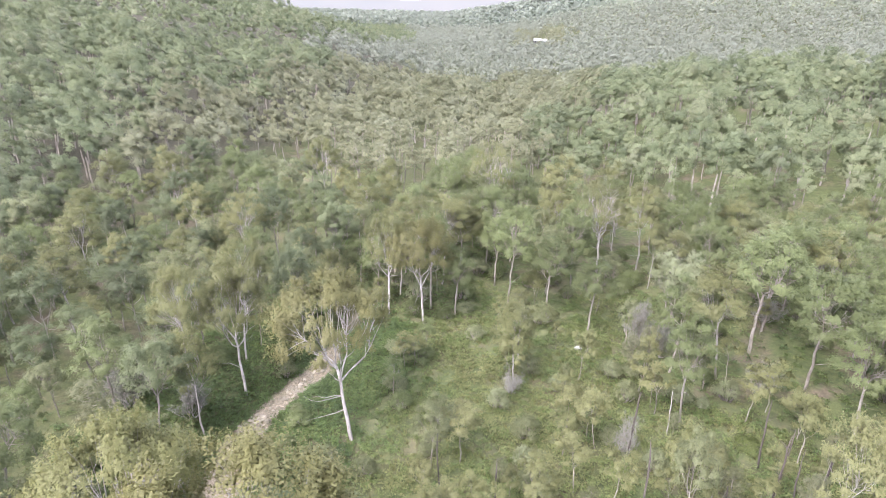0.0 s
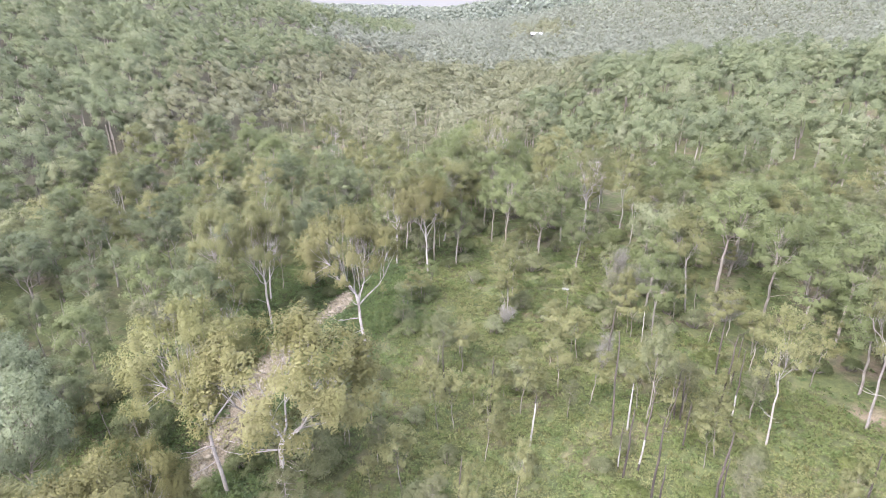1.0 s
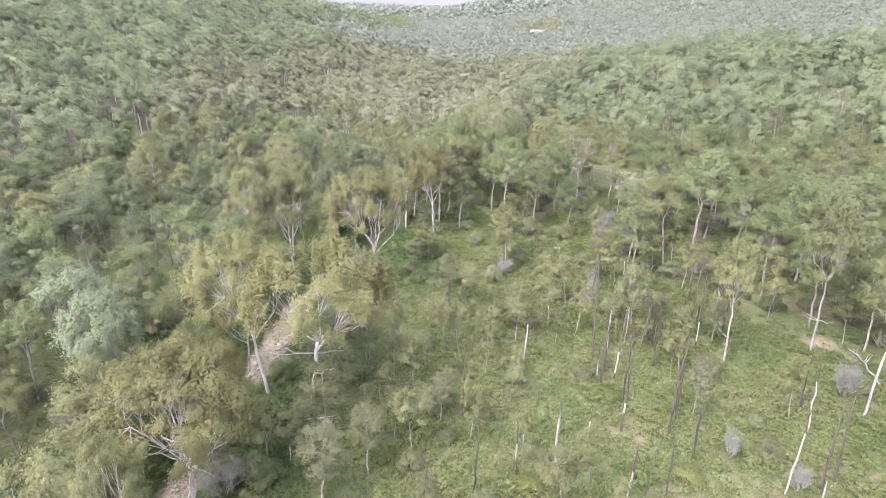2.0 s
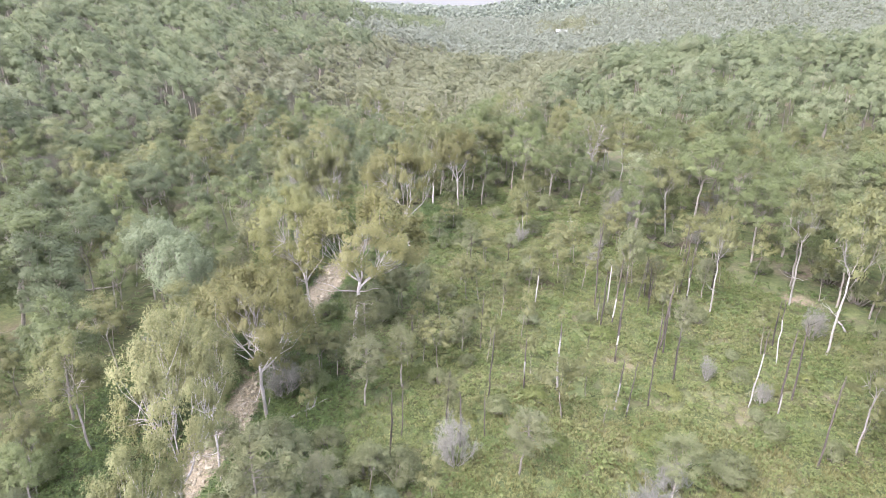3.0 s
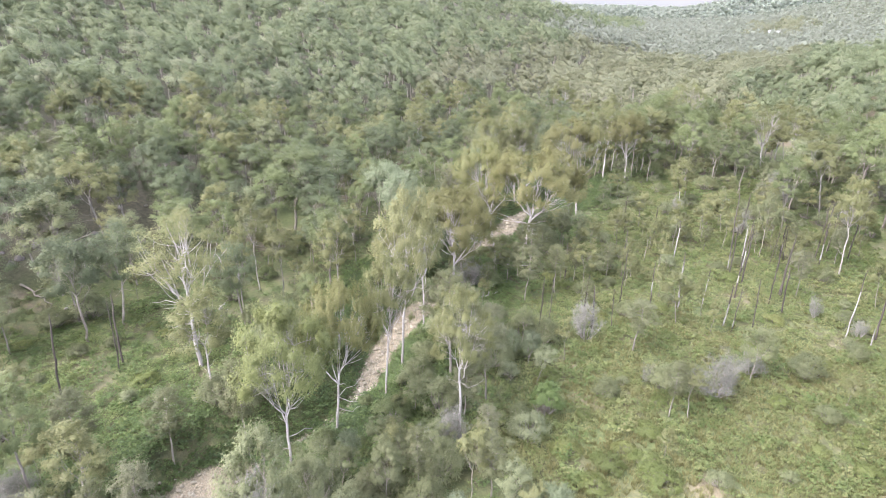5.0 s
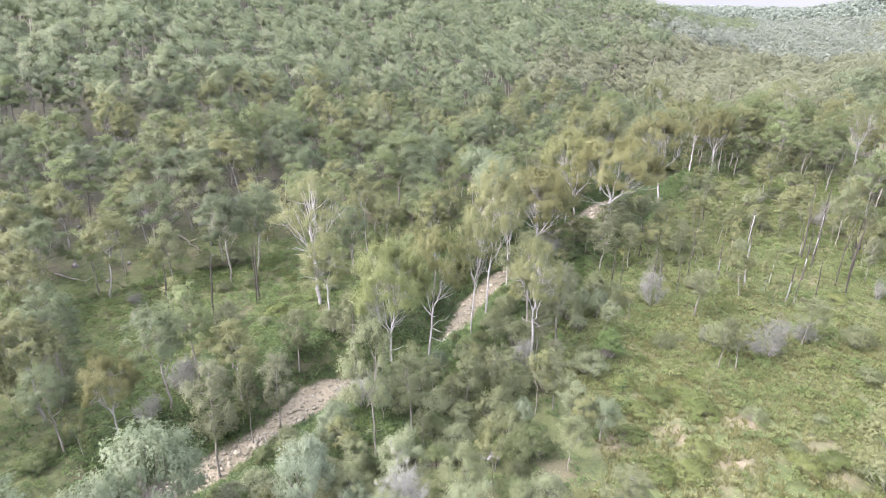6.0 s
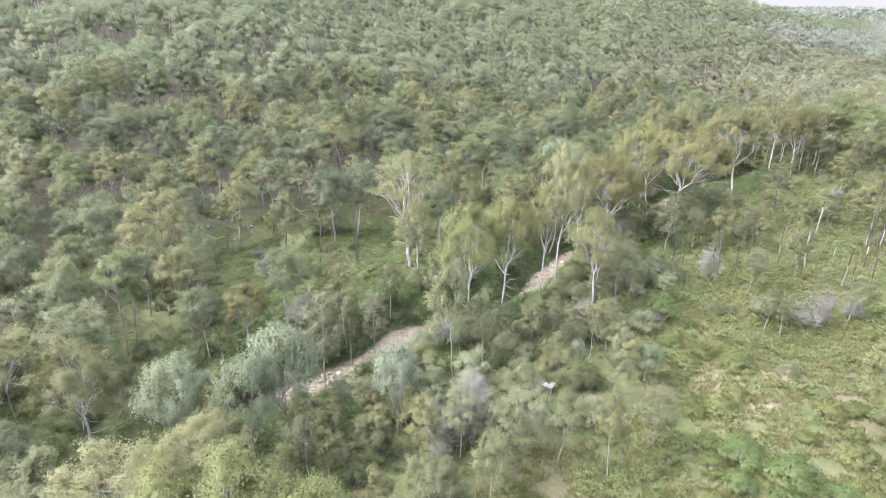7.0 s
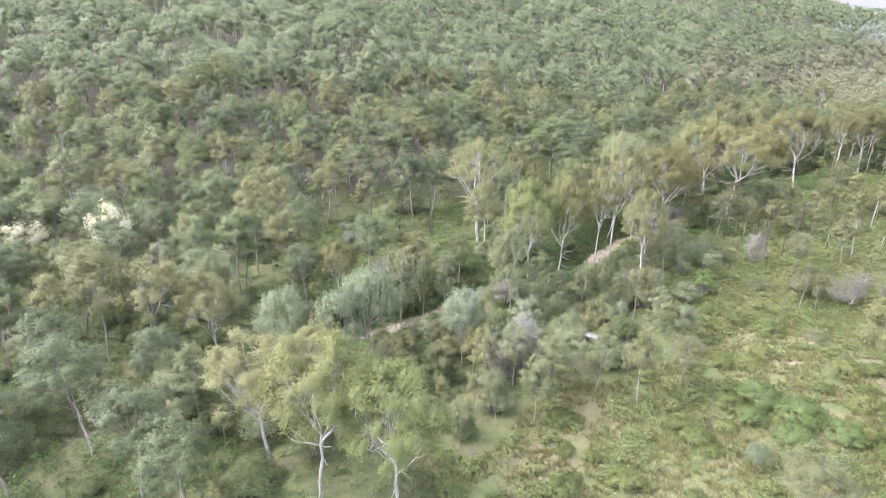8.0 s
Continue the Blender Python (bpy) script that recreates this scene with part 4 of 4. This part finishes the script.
def far_tree(seed, clumps, per, leaf, forks=1, wide=1.1, heart=0.0):
    """A small gum of unit height for the woods: leaves and stem."""
    _, (LV, LF, LN) = gum(seed, 16, 3.9, 0.5, clumps, per, leaf, 0.2, 0.33, 0.66, 0.04, 0.4, wide, 3, 0, False, 0.42, heart, (0.35, 0.75))
    g = np.random.default_rng(seed)
    t, f = tubes([(bend(g, (0, 0, -1), (g.normal(0, 0.5), g.normal(0, 0.5), 12), 0, 3, 0.03), [0.24, 0.18, 0.08])] +
                 [(bend(g, (0, 0, 7.5), (g.normal(0, 1.8), g.normal(0, 1.8), 12.5), 0.1, 3, 0.05), [0.14, 0.1, 0.05]) for _ in range(forks)], 3)
    return (LV / 16, LF, LN), (t / 16, f)


def woods(name, label, x, y, shapes, low, high, seed, grey=0.36, stems=True, material=WOODS):
    g = np.random.default_rng(seed)
    z = ground(x, y)
    h = g.uniform(low, high, len(x))
    w = g.uniform(0.95, 1.35, len(x))
    flat = np.exp(-((x - creek_x(y) - 10) / 100) ** 2)
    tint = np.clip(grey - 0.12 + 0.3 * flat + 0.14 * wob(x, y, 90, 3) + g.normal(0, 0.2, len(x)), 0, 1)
    st = g.bit_generator.state
    V, F, T, N = spread([s[0] for s in shapes], x, y, z, h, w, tint, g)
    o = new(name, mesh_np(name, V, F, [material], None, {"tint": T}, True, N))
    tagged(o, label, "trees", kind="stuff")
    if not stems:
        return
    g.bit_generator.state = st
    V, F, T, N = spread([s[1] for s in shapes], x, y, z, h, w, tint, g)
    t = new("trunks", mesh_np("trunks", V, F, [BARK_GREY], None, None, True))
    t.parent = o
    tagged(t, "grey and pale slender trunks", kind="stuff")


def wood_points(r0, r1, step, seed, b0=-14.0, b1=116.0):
    xs, ys, g = scatter(-r1, r1 * 0.45, -230, r1, step, seed)
    b, r = np.degrees(np.arctan2(-(xs - 64), ys + 78)), np.hypot(xs, ys)
    inner = (xs > NEAR[0]) & (xs < NEAR[1]) & (ys > NEAR[2]) & (ys < NEAR[3])
    near = ~inner & (np.hypot(xs + 30, ys) >= r0) & (r < r1) & (b > b0) & (b < b1) & (np.abs(xs - creek_x(ys)) > half_bed(ys) + 1.2)
    house = (np.abs(xs + 181 + 0.29 * (ys - 632)) < 8) & (ys > 505) & (ys < 642)
    near &= ~house
    # thinner where the slope climbs out of sight
    near &= (ground(xs, ys) < 54) | (g.random(len(xs)) < 0.12)
    return xs[near], ys[near]


def grove_mesh(seed, size, trees, clumps, per, leaf, low, high, material, stems=True):
    """A six-sided patch of woodland, size metres across the flats: crowns and trunks of its trees in one mesh."""
    g = np.random.default_rng(seed)
    spots, tries = [], 0
    gap = 0.8 * size / math.sqrt(trees)
    while len(spots) < trees and tries < 6000:
        tries += 1
        p = g.uniform(-0.6, 0.6, 2) * size
        flat = max(abs(p[0]), abs(0.5 * p[0] + 0.866 * p[1]), abs(0.5 * p[0] - 0.866 * p[1]))
        if flat < size * 0.5 and all(np.hypot(*(p - q)) > gap for q in spots):
            spots.append(p)
    LV, LF, LN, LT, SV, SF, lo, so = [], [], [], [], [], [], 0, 0
    for k, (px, py) in enumerate(spots):
        h = g.uniform(low, high)
        r = h * g.uniform(0.2, 0.29)
        wood, (V, F, N) = gum(seed * 50 + k, h, r, 0.48, clumps, per, leaf, 0.012 * h, 0.34, 0.65, 0.04, 0.35, 0.95, 3, 0, False, 0.46, 0.0, (0.22, 0.85))
        LV.append(V + np.array([px, py, 0])), LF.append(F + lo), LN.append(N), LT.append(np.full(len(V), np.clip(g.normal(0.5, 0.27), 0, 1)))
        lo += len(V)
        if stems:
            for _, (V, F) in wood[:1]:
                SV.append(V + np.array([px, py, 0])), SF.append(F + so)
                so += len(V)
    parts = LV + SV
    F = np.concatenate(LF + [f + lo for f in SF])
    fm = np.concatenate([np.zeros(sum(map(len, LF)), int), np.ones(sum(map(len, SF)), int)])
    T = np.concatenate(LT + [np.zeros(so)])
    me = mesh_np("grove", np.concatenate(parts), F, [material, BARK_GREY], fm, {"tint": T}, True, np.concatenate(LN + [np.tile([0.0, -0.7, 0.7], (so, 1))]))
    return me


def groves(name, label, size, r0, r1, slope_set, flat_set, seed, b0=-14.0, b1=116.0):
    """Covers a sector of the land with patches of woodland that follow the lie of the ground."""
    root = new(name)
    tagged(root, label, "trees", kind="stuff")
    g = np.random.default_rng(seed)
    rows = np.arange(-230, r1, size * 0.866)
    for j, cy in enumerate(rows):
        for cx in np.arange(-r1, r1 * 0.45, size) + (j % 2) * size / 2:
            b, r = math.degrees(math.atan2(-(cx - 64), cy + 78)), math.hypot(cx, cy)
            pad = size * 0.3
            inner = NEAR[0] - pad < cx < NEAR[1] + pad and NEAR[2] - pad < cy < NEAR[3] + pad
            if inner or not r0 <= math.hypot(cx + 30, cy) or r >= r1 or not b0 < b < b1 or special(cx, cy, size):
                continue
            z = float(ground(cx, cy))
            if z > 56 and g.random() < 0.85:
                continue
            e = size * 0.35
            dx, dy = (float(ground(cx + e, cy)) - float(ground(cx - e, cy))) / (2 * e), (float(ground(cx, cy + e)) - float(ground(cx, cy - e))) / (2 * e)
            a = radians(60 * int(g.integers(0, 6)))
            u = cx - float(creek_x(cy)) + 12 * float(wob(cx, cy, 140, 3))
            floor = -62 - 0.12 * max(0.0, cy) < u < (42 if cy < 330 else 900)
            me = (flat_set if floor else slope_set)[int(g.integers(0, 5))]
            o = new("grove", me)
            o.parent = root
            lie = Matrix(((1, 0, 0, cx), (0, 1, 0, cy), (dx, dy, 1, z - 0.3), (0, 0, 0, 1)))
            o.matrix_parent_inverse = lie @ Matrix.Rotation(a, 4, "Z")
            tagged(o, kind="stuff")


def special(x, y, size):
    """Spots that single trees fill: the far bend of the creek and the farmhouse."""
    return math.hypot(x + 74, y - 160) < 20 + size * 0.5 or math.hypot(x + 179, y - 628) < 16 + size * 0.5 or (abs(x + 181 + 0.29 * (y - 632)) < 6 + size * 0.5 and 500 < y < 632)


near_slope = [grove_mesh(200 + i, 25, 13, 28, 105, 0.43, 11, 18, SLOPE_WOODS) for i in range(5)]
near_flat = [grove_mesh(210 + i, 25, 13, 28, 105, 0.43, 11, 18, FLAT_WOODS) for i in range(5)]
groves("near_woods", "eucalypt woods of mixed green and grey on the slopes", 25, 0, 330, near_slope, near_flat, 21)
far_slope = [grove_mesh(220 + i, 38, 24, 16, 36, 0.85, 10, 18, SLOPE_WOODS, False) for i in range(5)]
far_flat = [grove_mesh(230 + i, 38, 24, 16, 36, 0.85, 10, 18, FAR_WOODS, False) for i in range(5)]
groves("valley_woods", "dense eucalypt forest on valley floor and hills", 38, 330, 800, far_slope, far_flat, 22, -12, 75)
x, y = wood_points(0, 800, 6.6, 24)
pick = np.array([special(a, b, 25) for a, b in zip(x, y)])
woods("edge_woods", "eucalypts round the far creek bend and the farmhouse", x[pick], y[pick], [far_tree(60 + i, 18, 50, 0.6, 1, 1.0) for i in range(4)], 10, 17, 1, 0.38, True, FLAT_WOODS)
# grey of 0.88 picks the palest leaf colours, tinted for haze
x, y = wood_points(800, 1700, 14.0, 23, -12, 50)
woods("hill_woods", "eucalypt forest on the far hills, haze in its grey-green leaf colour", x, y, [far_tree(90 + i, 3, 6, 2.8, 0, 1.8, 0.6) for i in range(5)], 15, 24, 3, 0.88, False)

# open woodland on the side that the flight leaves behind
xs, ys, g = scatter(-260, 420, -420, 200, 11.5, 41)
side = (np.array([not seen_side(a, b) for a, b in zip(xs, ys)]) | (ys < NEAR[2])) & (np.hypot(xs - 45, ys + 40) > 24) & (np.hypot(xs - 60, ys + 80) < 380)
side &= ~((ys > -128) & (xs < 66)) & (g.random(len(xs)) < 0.85)
side &= ~((xs < 0) & (ys > -240) & (np.degrees(np.arctan2(-(xs - 64), ys + 78)) < 116))
woods("rear_woods", "open eucalypt woodland on the flats", xs[side], ys[side], [far_tree(70 + i, 7, 5, 1.0, 1, 1.2, 0.75) for i in range(4)], 9, 16, 4)

# low green undergrowth, thick in the clearings and along the creek
g = np.random.default_rng(31)
sprigs = []
for i in range(6):
    sprigs.append(leaves(np.random.default_rng(700 + i), g.normal(0, 0.32, (7, 3)) * np.array([1, 1, 0.25]) + np.array([0, 0, 0.45]), np.full(7, 0.36), 5, 0.23, 0.13, -0.1, 0.7, 0.2, (0, 0, -0.8)))
n = 80000
x, y = g.uniform(-72, 58, n), g.uniform(-120, 125, n)
u = np.abs(x - creek_x(y))
op = in_open(x, y)
hum = 0.5 * wob(x, y, 7.3, 2) + 0.45 * wob(y, x, 3.1, 4) + 0.5 * wob(x + 0.6 * y, y - 0.5 * x, 12.7, 1) + g.normal(0, 0.15, n)
sparse = (x > 6) & (y < -6) & (u > 31)
keep = (u > half_bed(y) + 0.2) & np.where(sparse, hum > 0.36, (hum > -0.95) | (op < 0.3)) & (g.random(n) < np.where(op > 0.4, 0.84, np.where(u < 20, 0.5, 0.17))) & np.array([seen_side(a, b) for a, b in zip(x, y)])
# the banks of the creek are overgrown with dark creepers
yb = g.uniform(-68, 78, 13000)
ub = np.where(g.random(13000) < 0.6, 1, -1) * (half_bed(yb) + 0.1 + 13 * g.random(13000) ** 1.3)
x, y, hum, op, u = np.concatenate([x[keep], creek_x(yb) + ub]), np.concatenate([y[keep], yb]), np.concatenate([hum[keep], g.uniform(0, 0.8, 13000)]), np.concatenate([op[keep], 0 * yb]), np.concatenate([u[keep], np.abs(ub)])
tint = np.clip(0.30 + 0.36 * op * np.where(x > creek_x(y), 1, 0.3) + 0.16 * wob(x, y, 14, 6) + g.normal(0, 0.14, len(x)), 0, 1)
tint = np.where((u < 9) & (op < 0.6), tint * 0.72, tint)
V, F, T, N = spread(sprigs, x, y, ground(x, y) - 0.1 + 0.35 * np.clip(hum, 0, 1.5) * op, 0.85 + 0.5 * np.clip(hum, 0, 1.5), np.full(len(x), 1.15), tint, g)
o = new("undergrowth", mesh_np("undergrowth", V, F, [UNDER], None, {"tint": T}, True, N))
tagged(o, "low yellow-green lantana undergrowth and creepers covering the ground", "undergrowth", kind="stuff")

# dry grass tufts
tufts = []
for i in range(4):
    gg = np.random.default_rng(800 + i)
    k = 12
    a, q = gg.random(k) * 6.283, gg.uniform(0.05, 0.35, k)
    base = np.stack([np.cos(a) * q, np.sin(a) * q, np.zeros(k)], -1)
    tip = base * 2.4 + np.stack([gg.normal(0, 0.1, k), gg.normal(0, 0.1, k), gg.uniform(0.35, 0.8, k)], -1)
    side = np.stack([-np.sin(a), np.cos(a), np.zeros(k)], -1) * 0.07
    tufts.append((np.stack([base - side, base + side, tip], 1).reshape(-1, 3), np.arange(3 * k).reshape(-1, 3)))
n = 36000
x, y = np.concatenate([g.uniform(-62, 46, 12000), g.uniform(-4, 50, 24000)]), np.concatenate([g.uniform(-78, 80, 12000), g.uniform(-74, 24, 24000)])
keep = (x - creek_x(y) > 4) & (in_open(x, y) > 0.35) & (wob(x, y, 6.5, 2) < 0.45) & np.array([seen_side(a, b) for a, b in zip(x, y)])
x, y = x[keep], y[keep]
V, F, T, N = spread(tufts, x, y, ground(x, y) - 0.03, g.uniform(0.4, 0.9, len(x)), np.ones(len(x)), np.zeros(len(x)), g)
o = new("grass", mesh_np("grass", V, F, [LEAF["grass"]]))
tagged(o, "dry yellow-green grass tufts between the bushes", "grass", kind="stuff")


# ---------------------------------------------------------------- creek bed: stones, boulders, water
def rock_shape(seed, flat=0.65):
    """A rough angular stone of about unit size."""
    bm = bmesh.new()
    bmesh.ops.create_icosphere(bm, subdivisions=1, radius=0.5)
    gg = np.random.default_rng(seed)
    ax = gg.normal(0, 1, (7, 3))
    ax /= np.linalg.norm(ax, axis=1)[:, None]
    lim = gg.uniform(0.26, 0.42, 7)
    for v in bm.verts:
        p = np.array(v.co)
        for a, l in zip(ax, lim):
            over = p @ a - l
            if over > 0:
                p = p - a * over * 0.85
        v.co = Vector(p * np.array([1, 0.8, flat]))
    V = np.array([v.co[:] for v in bm.verts])
    F = np.array([[v.index for v in f.verts] for f in bm.faces])
    bm.free()
    return V, F


shapes = [rock_shape(i) for i in range(8)]
n = 4600
y = g.uniform(-66, 75, n)
x = creek_x(y) + g.normal(0, 0.6, n) * (half_bed(y) + 0.3)
s = 0.16 + 0.62 * g.random(n) ** 2.6
V, F, T, N = spread(shapes, x, y, ground(x, y) + s * 0.12, s, np.ones(n), np.zeros(n), g)
o = new("creek_stones", mesh_np("creek_stones", V, F, [STONE]))
tagged(o, "pale pinkish rubble and stones of the dry creek bed", "stones", kind="stuff")
meshes = [mesh_np("boulder", *sh, [STONE]) for sh in shapes]
for i in range(110):
    y = g.uniform(-62, 72)
    x = float(creek_x(y)) + g.normal(0, 0.5) * float(half_bed(y))
    s = g.uniform(0.6, 1.25)
    o = new("boulder", meshes[i % 8])
    o.matrix_basis = pose(x, y, float(ground(x, y)) + s * 0.12, g.uniform(-12, 12), g.uniform(-12, 12), g.uniform(0, 360)) @ Matrix.Diagonal((s, s, s, 1))
    tagged(o, "pale pinkish angular boulder lying in dry creek bed", "boulder", "boulders in the creek")
rocks = [mesh_np("outcrop", *rock_shape(40 + i, 0.8), [ROCK]) for i in range(5)]
for i in range(46):
    x, y = g.normal(-79, 7), g.normal(-42, 14)
    s = g.uniform(0.7, 2.2)
    o = new("outcrop_rock", rocks[i % 5])
    o.matrix_basis = pose(x, y, float(ground(x, y)) + s * 0.1, g.uniform(-15, 15), g.uniform(-15, 15), g.uniform(0, 360)) @ Matrix.Diagonal((s, s, s, 1))
    tagged(o, "weathered grey rock on the wooded slope", "rock", "rocks on the slope")


def water_material():
    m, nt, out = nodes_of("still_water")
    p = nt.nodes.new("ShaderNodeBsdfPrincipled")
    p.inputs["Base Color"].default_value, p.inputs["Roughness"].default_value, p.inputs["IOR"].default_value = (0.10, 0.10, 0.085, 1), 0.05, 1.33
    nt.links.new(bump_of(nt, noise_of(nt, 3.0), 0.08, 0.02), p.inputs["Normal"])
    nt.links.new(p.outputs["BSDF"], out.inputs["Surface"])
    return m


WATER = water_material()
for px, py, pr in ((-14.2, -58.6, 1.7), (-12.6, -62.0, 1.2)):
    k = np.arange(24) * 6.283 / 24
    rr = pr * (1 + 0.25 * np.sin(2 * k + px) + 0.15 * np.sin(5 * k))
    V = np.concatenate([[[px, py, 0]], np.stack([px + 0.7 * rr * np.cos(k), py + 1.2 * rr * np.sin(k), 0 * k], -1)])
    V[:, 2] = float(np.mean(ground(V[:, 0], V[:, 1]))) + 0.06
    F = np.stack([np.zeros(24), np.arange(24) + 1, (np.arange(24) + 1) % 24 + 1], -1).astype(int)
    tagged(new("pool", mesh_np("pool", V, F, [WATER])), "shallow pool of still water among creek stones", "water", "pools", "structure")


# ---------------------------------------------------------------- small things
def part(name, bm, material, parent, label=""):
    """Links a bmesh as one mesh object under a thing."""
    me = bpy.data.meshes.new(name)
    bm.to_mesh(me)
    bm.free()
    me.materials.append(material)
    o = new(name, me)
    o.parent = parent
    if label:
        tagged(o, label)
    return o


def box(sx, sy, sz, m, bevel=0.0):
    bm = bmesh.new()
    bmesh.ops.create_cube(bm, size=1, matrix=m @ Matrix.Diagonal((sx, sy, sz, 1)))
    if bevel:
        bmesh.ops.bevel(bm, geom=bm.edges[:], offset=bevel, segments=1, affect="EDGES")
    return bm


TIMBER = plain_material("weathered_timber", [(0.3, (0.13, 0.122, 0.114)), (0.7, (0.24, 0.228, 0.216))], 3.0, 0.9, 0.4, 0.01, 30, 0.3, (0.2, 1, 1))
TIN = plain_material("white_painted_tin", [(0.3, (0.32, 0.33, 0.34)), (0.7, (0.45, 0.46, 0.47))], 0.5, 0.45, 0.1, 0.01, 6, 0.1)
WALLS = plain_material("grey_weatherboard", [(0.3, (0.36, 0.35, 0.33)), (0.7, (0.46, 0.45, 0.43))], 0.8, 0.8, 0.2, 0.01, 8, 0.1)
GLASS = plain_material("dark_window_glass", [(0.3, (0.03, 0.035, 0.04)), (0.7, (0.05, 0.055, 0.06))], 0.5, 0.08, 0.0, 0.0, 4, 0.1)

crate = new("timber_platform")
crate.matrix_basis = pose(6.5, -34.1, float(ground(6.5, -34.1)), 0, 0, 28)
tagged(crate, "weathered grey timber platform on short posts among shrubs", "platform")
for sx in (-0.75, 0.75):
    for sy in (-0.5, 0.5):
        part("post", box(0.1, 0.1, 1.3, pose(sx, sy, 0.6)), TIMBER, crate)
for i in range(6):
    part("plank", box(1.75, 0.19, 0.045, pose(0, -0.55 + 0.22 * i, 1.27 + 0.004 * (i % 3), 0, 0, (i % 3 - 1) * 0.8), 0.006), TIMBER, crate)
for s in (-0.52, 0.52):
    part("rail", box(1.7, 0.05, 0.14, pose(0, s, 1.16)), TIMBER, crate)
part("backboard", box(0.05, 0.5, 0.5, pose(-0.84, 0.4, 1.5)), TIMBER, crate)

hx, hy = -181.0, 632.0
house = new("farmhouse")
house.matrix_basis = pose(hx, hy, float(ground(hx, hy)) + 0.1, 0, 0, 12) @ Matrix.Scale(0.8, 4)
tagged(house, "low farmhouse with white tin roof among far trees", "house")
part("wall", box(15, 8, 3.4, pose(0, 0, 1.3)), WALLS, house)
bm = bmesh.new()
rv = [bm.verts.new(v) for v in ((-8.4, -5.4, 2.9), (8.4, -5.4, 2.9), (8.4, 5.4, 2.9), (-8.4, 5.4, 2.9), (-8.4, 0, 5.4), (8.4, 0, 5.4))]
for f in ((0, 1, 5, 4), (2, 3, 4, 5), (0, 4, 3), (1, 2, 5), (0, 3, 2, 1)):
    bm.faces.new([rv[i] for i in f])
part("roof", bm, TIN, house, "white painted tin roof")
part("verandah_roof", box(16.4, 3.2, 0.12, pose(0, -6.8, 2.75, -7)), TIN, house, "white tin verandah roof")
for i in range(5):
    part("verandah_post", box(0.14, 0.14, 2.7, pose(-7.6 + 3.8 * i, -8.0, 1.25)), TIMBER, house)
for i in range(3):
    part("window", box(1.6, 0.08, 1.2, pose(-5 + 5 * i, -4.03, 1.7)), GLASS, house)
part("lean_to", box(7, 5, 2.6, pose(11, 2, 1.1)), WALLS, house)
part("lean_to_roof", box(7.8, 5.8, 0.12, pose(11, 2, 2.5, 0, 5)), TIN, house, "white tin lean-to roof")


def fallen(x, y, L, rz, r, material, label):
    n = COUNT.get("fallen", 0)
    COUNT["fallen"] = n + 1
    gg = np.random.default_rng(900 + n)
    c, s = math.cos(radians(rz)), math.sin(radians(rz))
    k = np.linspace(-0.5, 0.5, 9)
    px, py = x + k * L * c + gg.normal(0, 0.03 * L, 9), y + k * L * s + gg.normal(0, 0.03 * L, 9)
    pz = ground(px, py) + r * 0.8 + 0.25
    root = new("fallen_branch")
    tagged(root, label, "fallen branch", "fallen wood")
    P = np.stack([px - x, py - y, pz - pz[4]], -1)
    root.matrix_basis = pose(x, y, float(pz[4]))
    o = new("trunk", mesh_np("trunk", *tubes([(P, np.linspace(r, r * 0.35, 9))], 7), [material], None, None, True))
    o.parent = root
    for _ in range(4):
        i = gg.integers(3, 8)
        a = radians(rz) + gg.choice([-1, 1]) * gg.uniform(0.5, 1.1)
        q = L * gg.uniform(0.14, 0.3)
        e = P[i] + np.array([math.cos(a) * q, math.sin(a) * q, gg.uniform(0.1, 0.9)])
        o = new("branch", mesh_np("branch", *tubes([(bend(gg, P[i], e, 0.05, 5, 0.08), np.linspace(r * 0.45, r * 0.12, 5))], 5), [material], None, None, True))
        o.parent = root


PALE, OLD = "bleached fallen branch lying in the undergrowth", "grey fallen trunk lying on the forest floor"
for x, y, L, rz, r in ((-27, 21, 7, 30, 0.16), (-23, 9, 6, 75, 0.14), (13, 7, 3.5, 10, 0.09), (-15, -49, 5, 120, 0.13), (-36, -18, 6, 15, 0.15), (-48, -22, 7, 160, 0.16), (31, 57, 6, 100, 0.14), (22, -31, 2.5, 40, 0.07), (14, -67, 5, 150, 0.12), (-6, -69, 6, 20, 0.13)):
    fallen(x, y, L, rz, r, DEADWOOD, PALE)
for x, y, L, rz, r in ((-70, -40, 8, 15, 0.18), (-76, -52, 7, 140, 0.17), (-82, -30, 9, 100, 0.18), (-68, -60, 6, 40, 0.15), (-90, -44, 8, 170, 0.2), (-72, 20, 7, 60, 0.17)):
    fallen(x, y, L, rz, r, BARK_GREY, OLD)
white = new("pale_rock", mesh_np("pale_rock", *rock_shape(77), [TIN]))
white.matrix_basis = pose(-14.0, 80.6, float(ground(-14.0, 80.6)) + 0.25, 5, 4, 30) @ Matrix.Diagonal((1.5, 1.1, 0.9, 1))
tagged(white, "pale weathered rock lying in the grass", "rock")
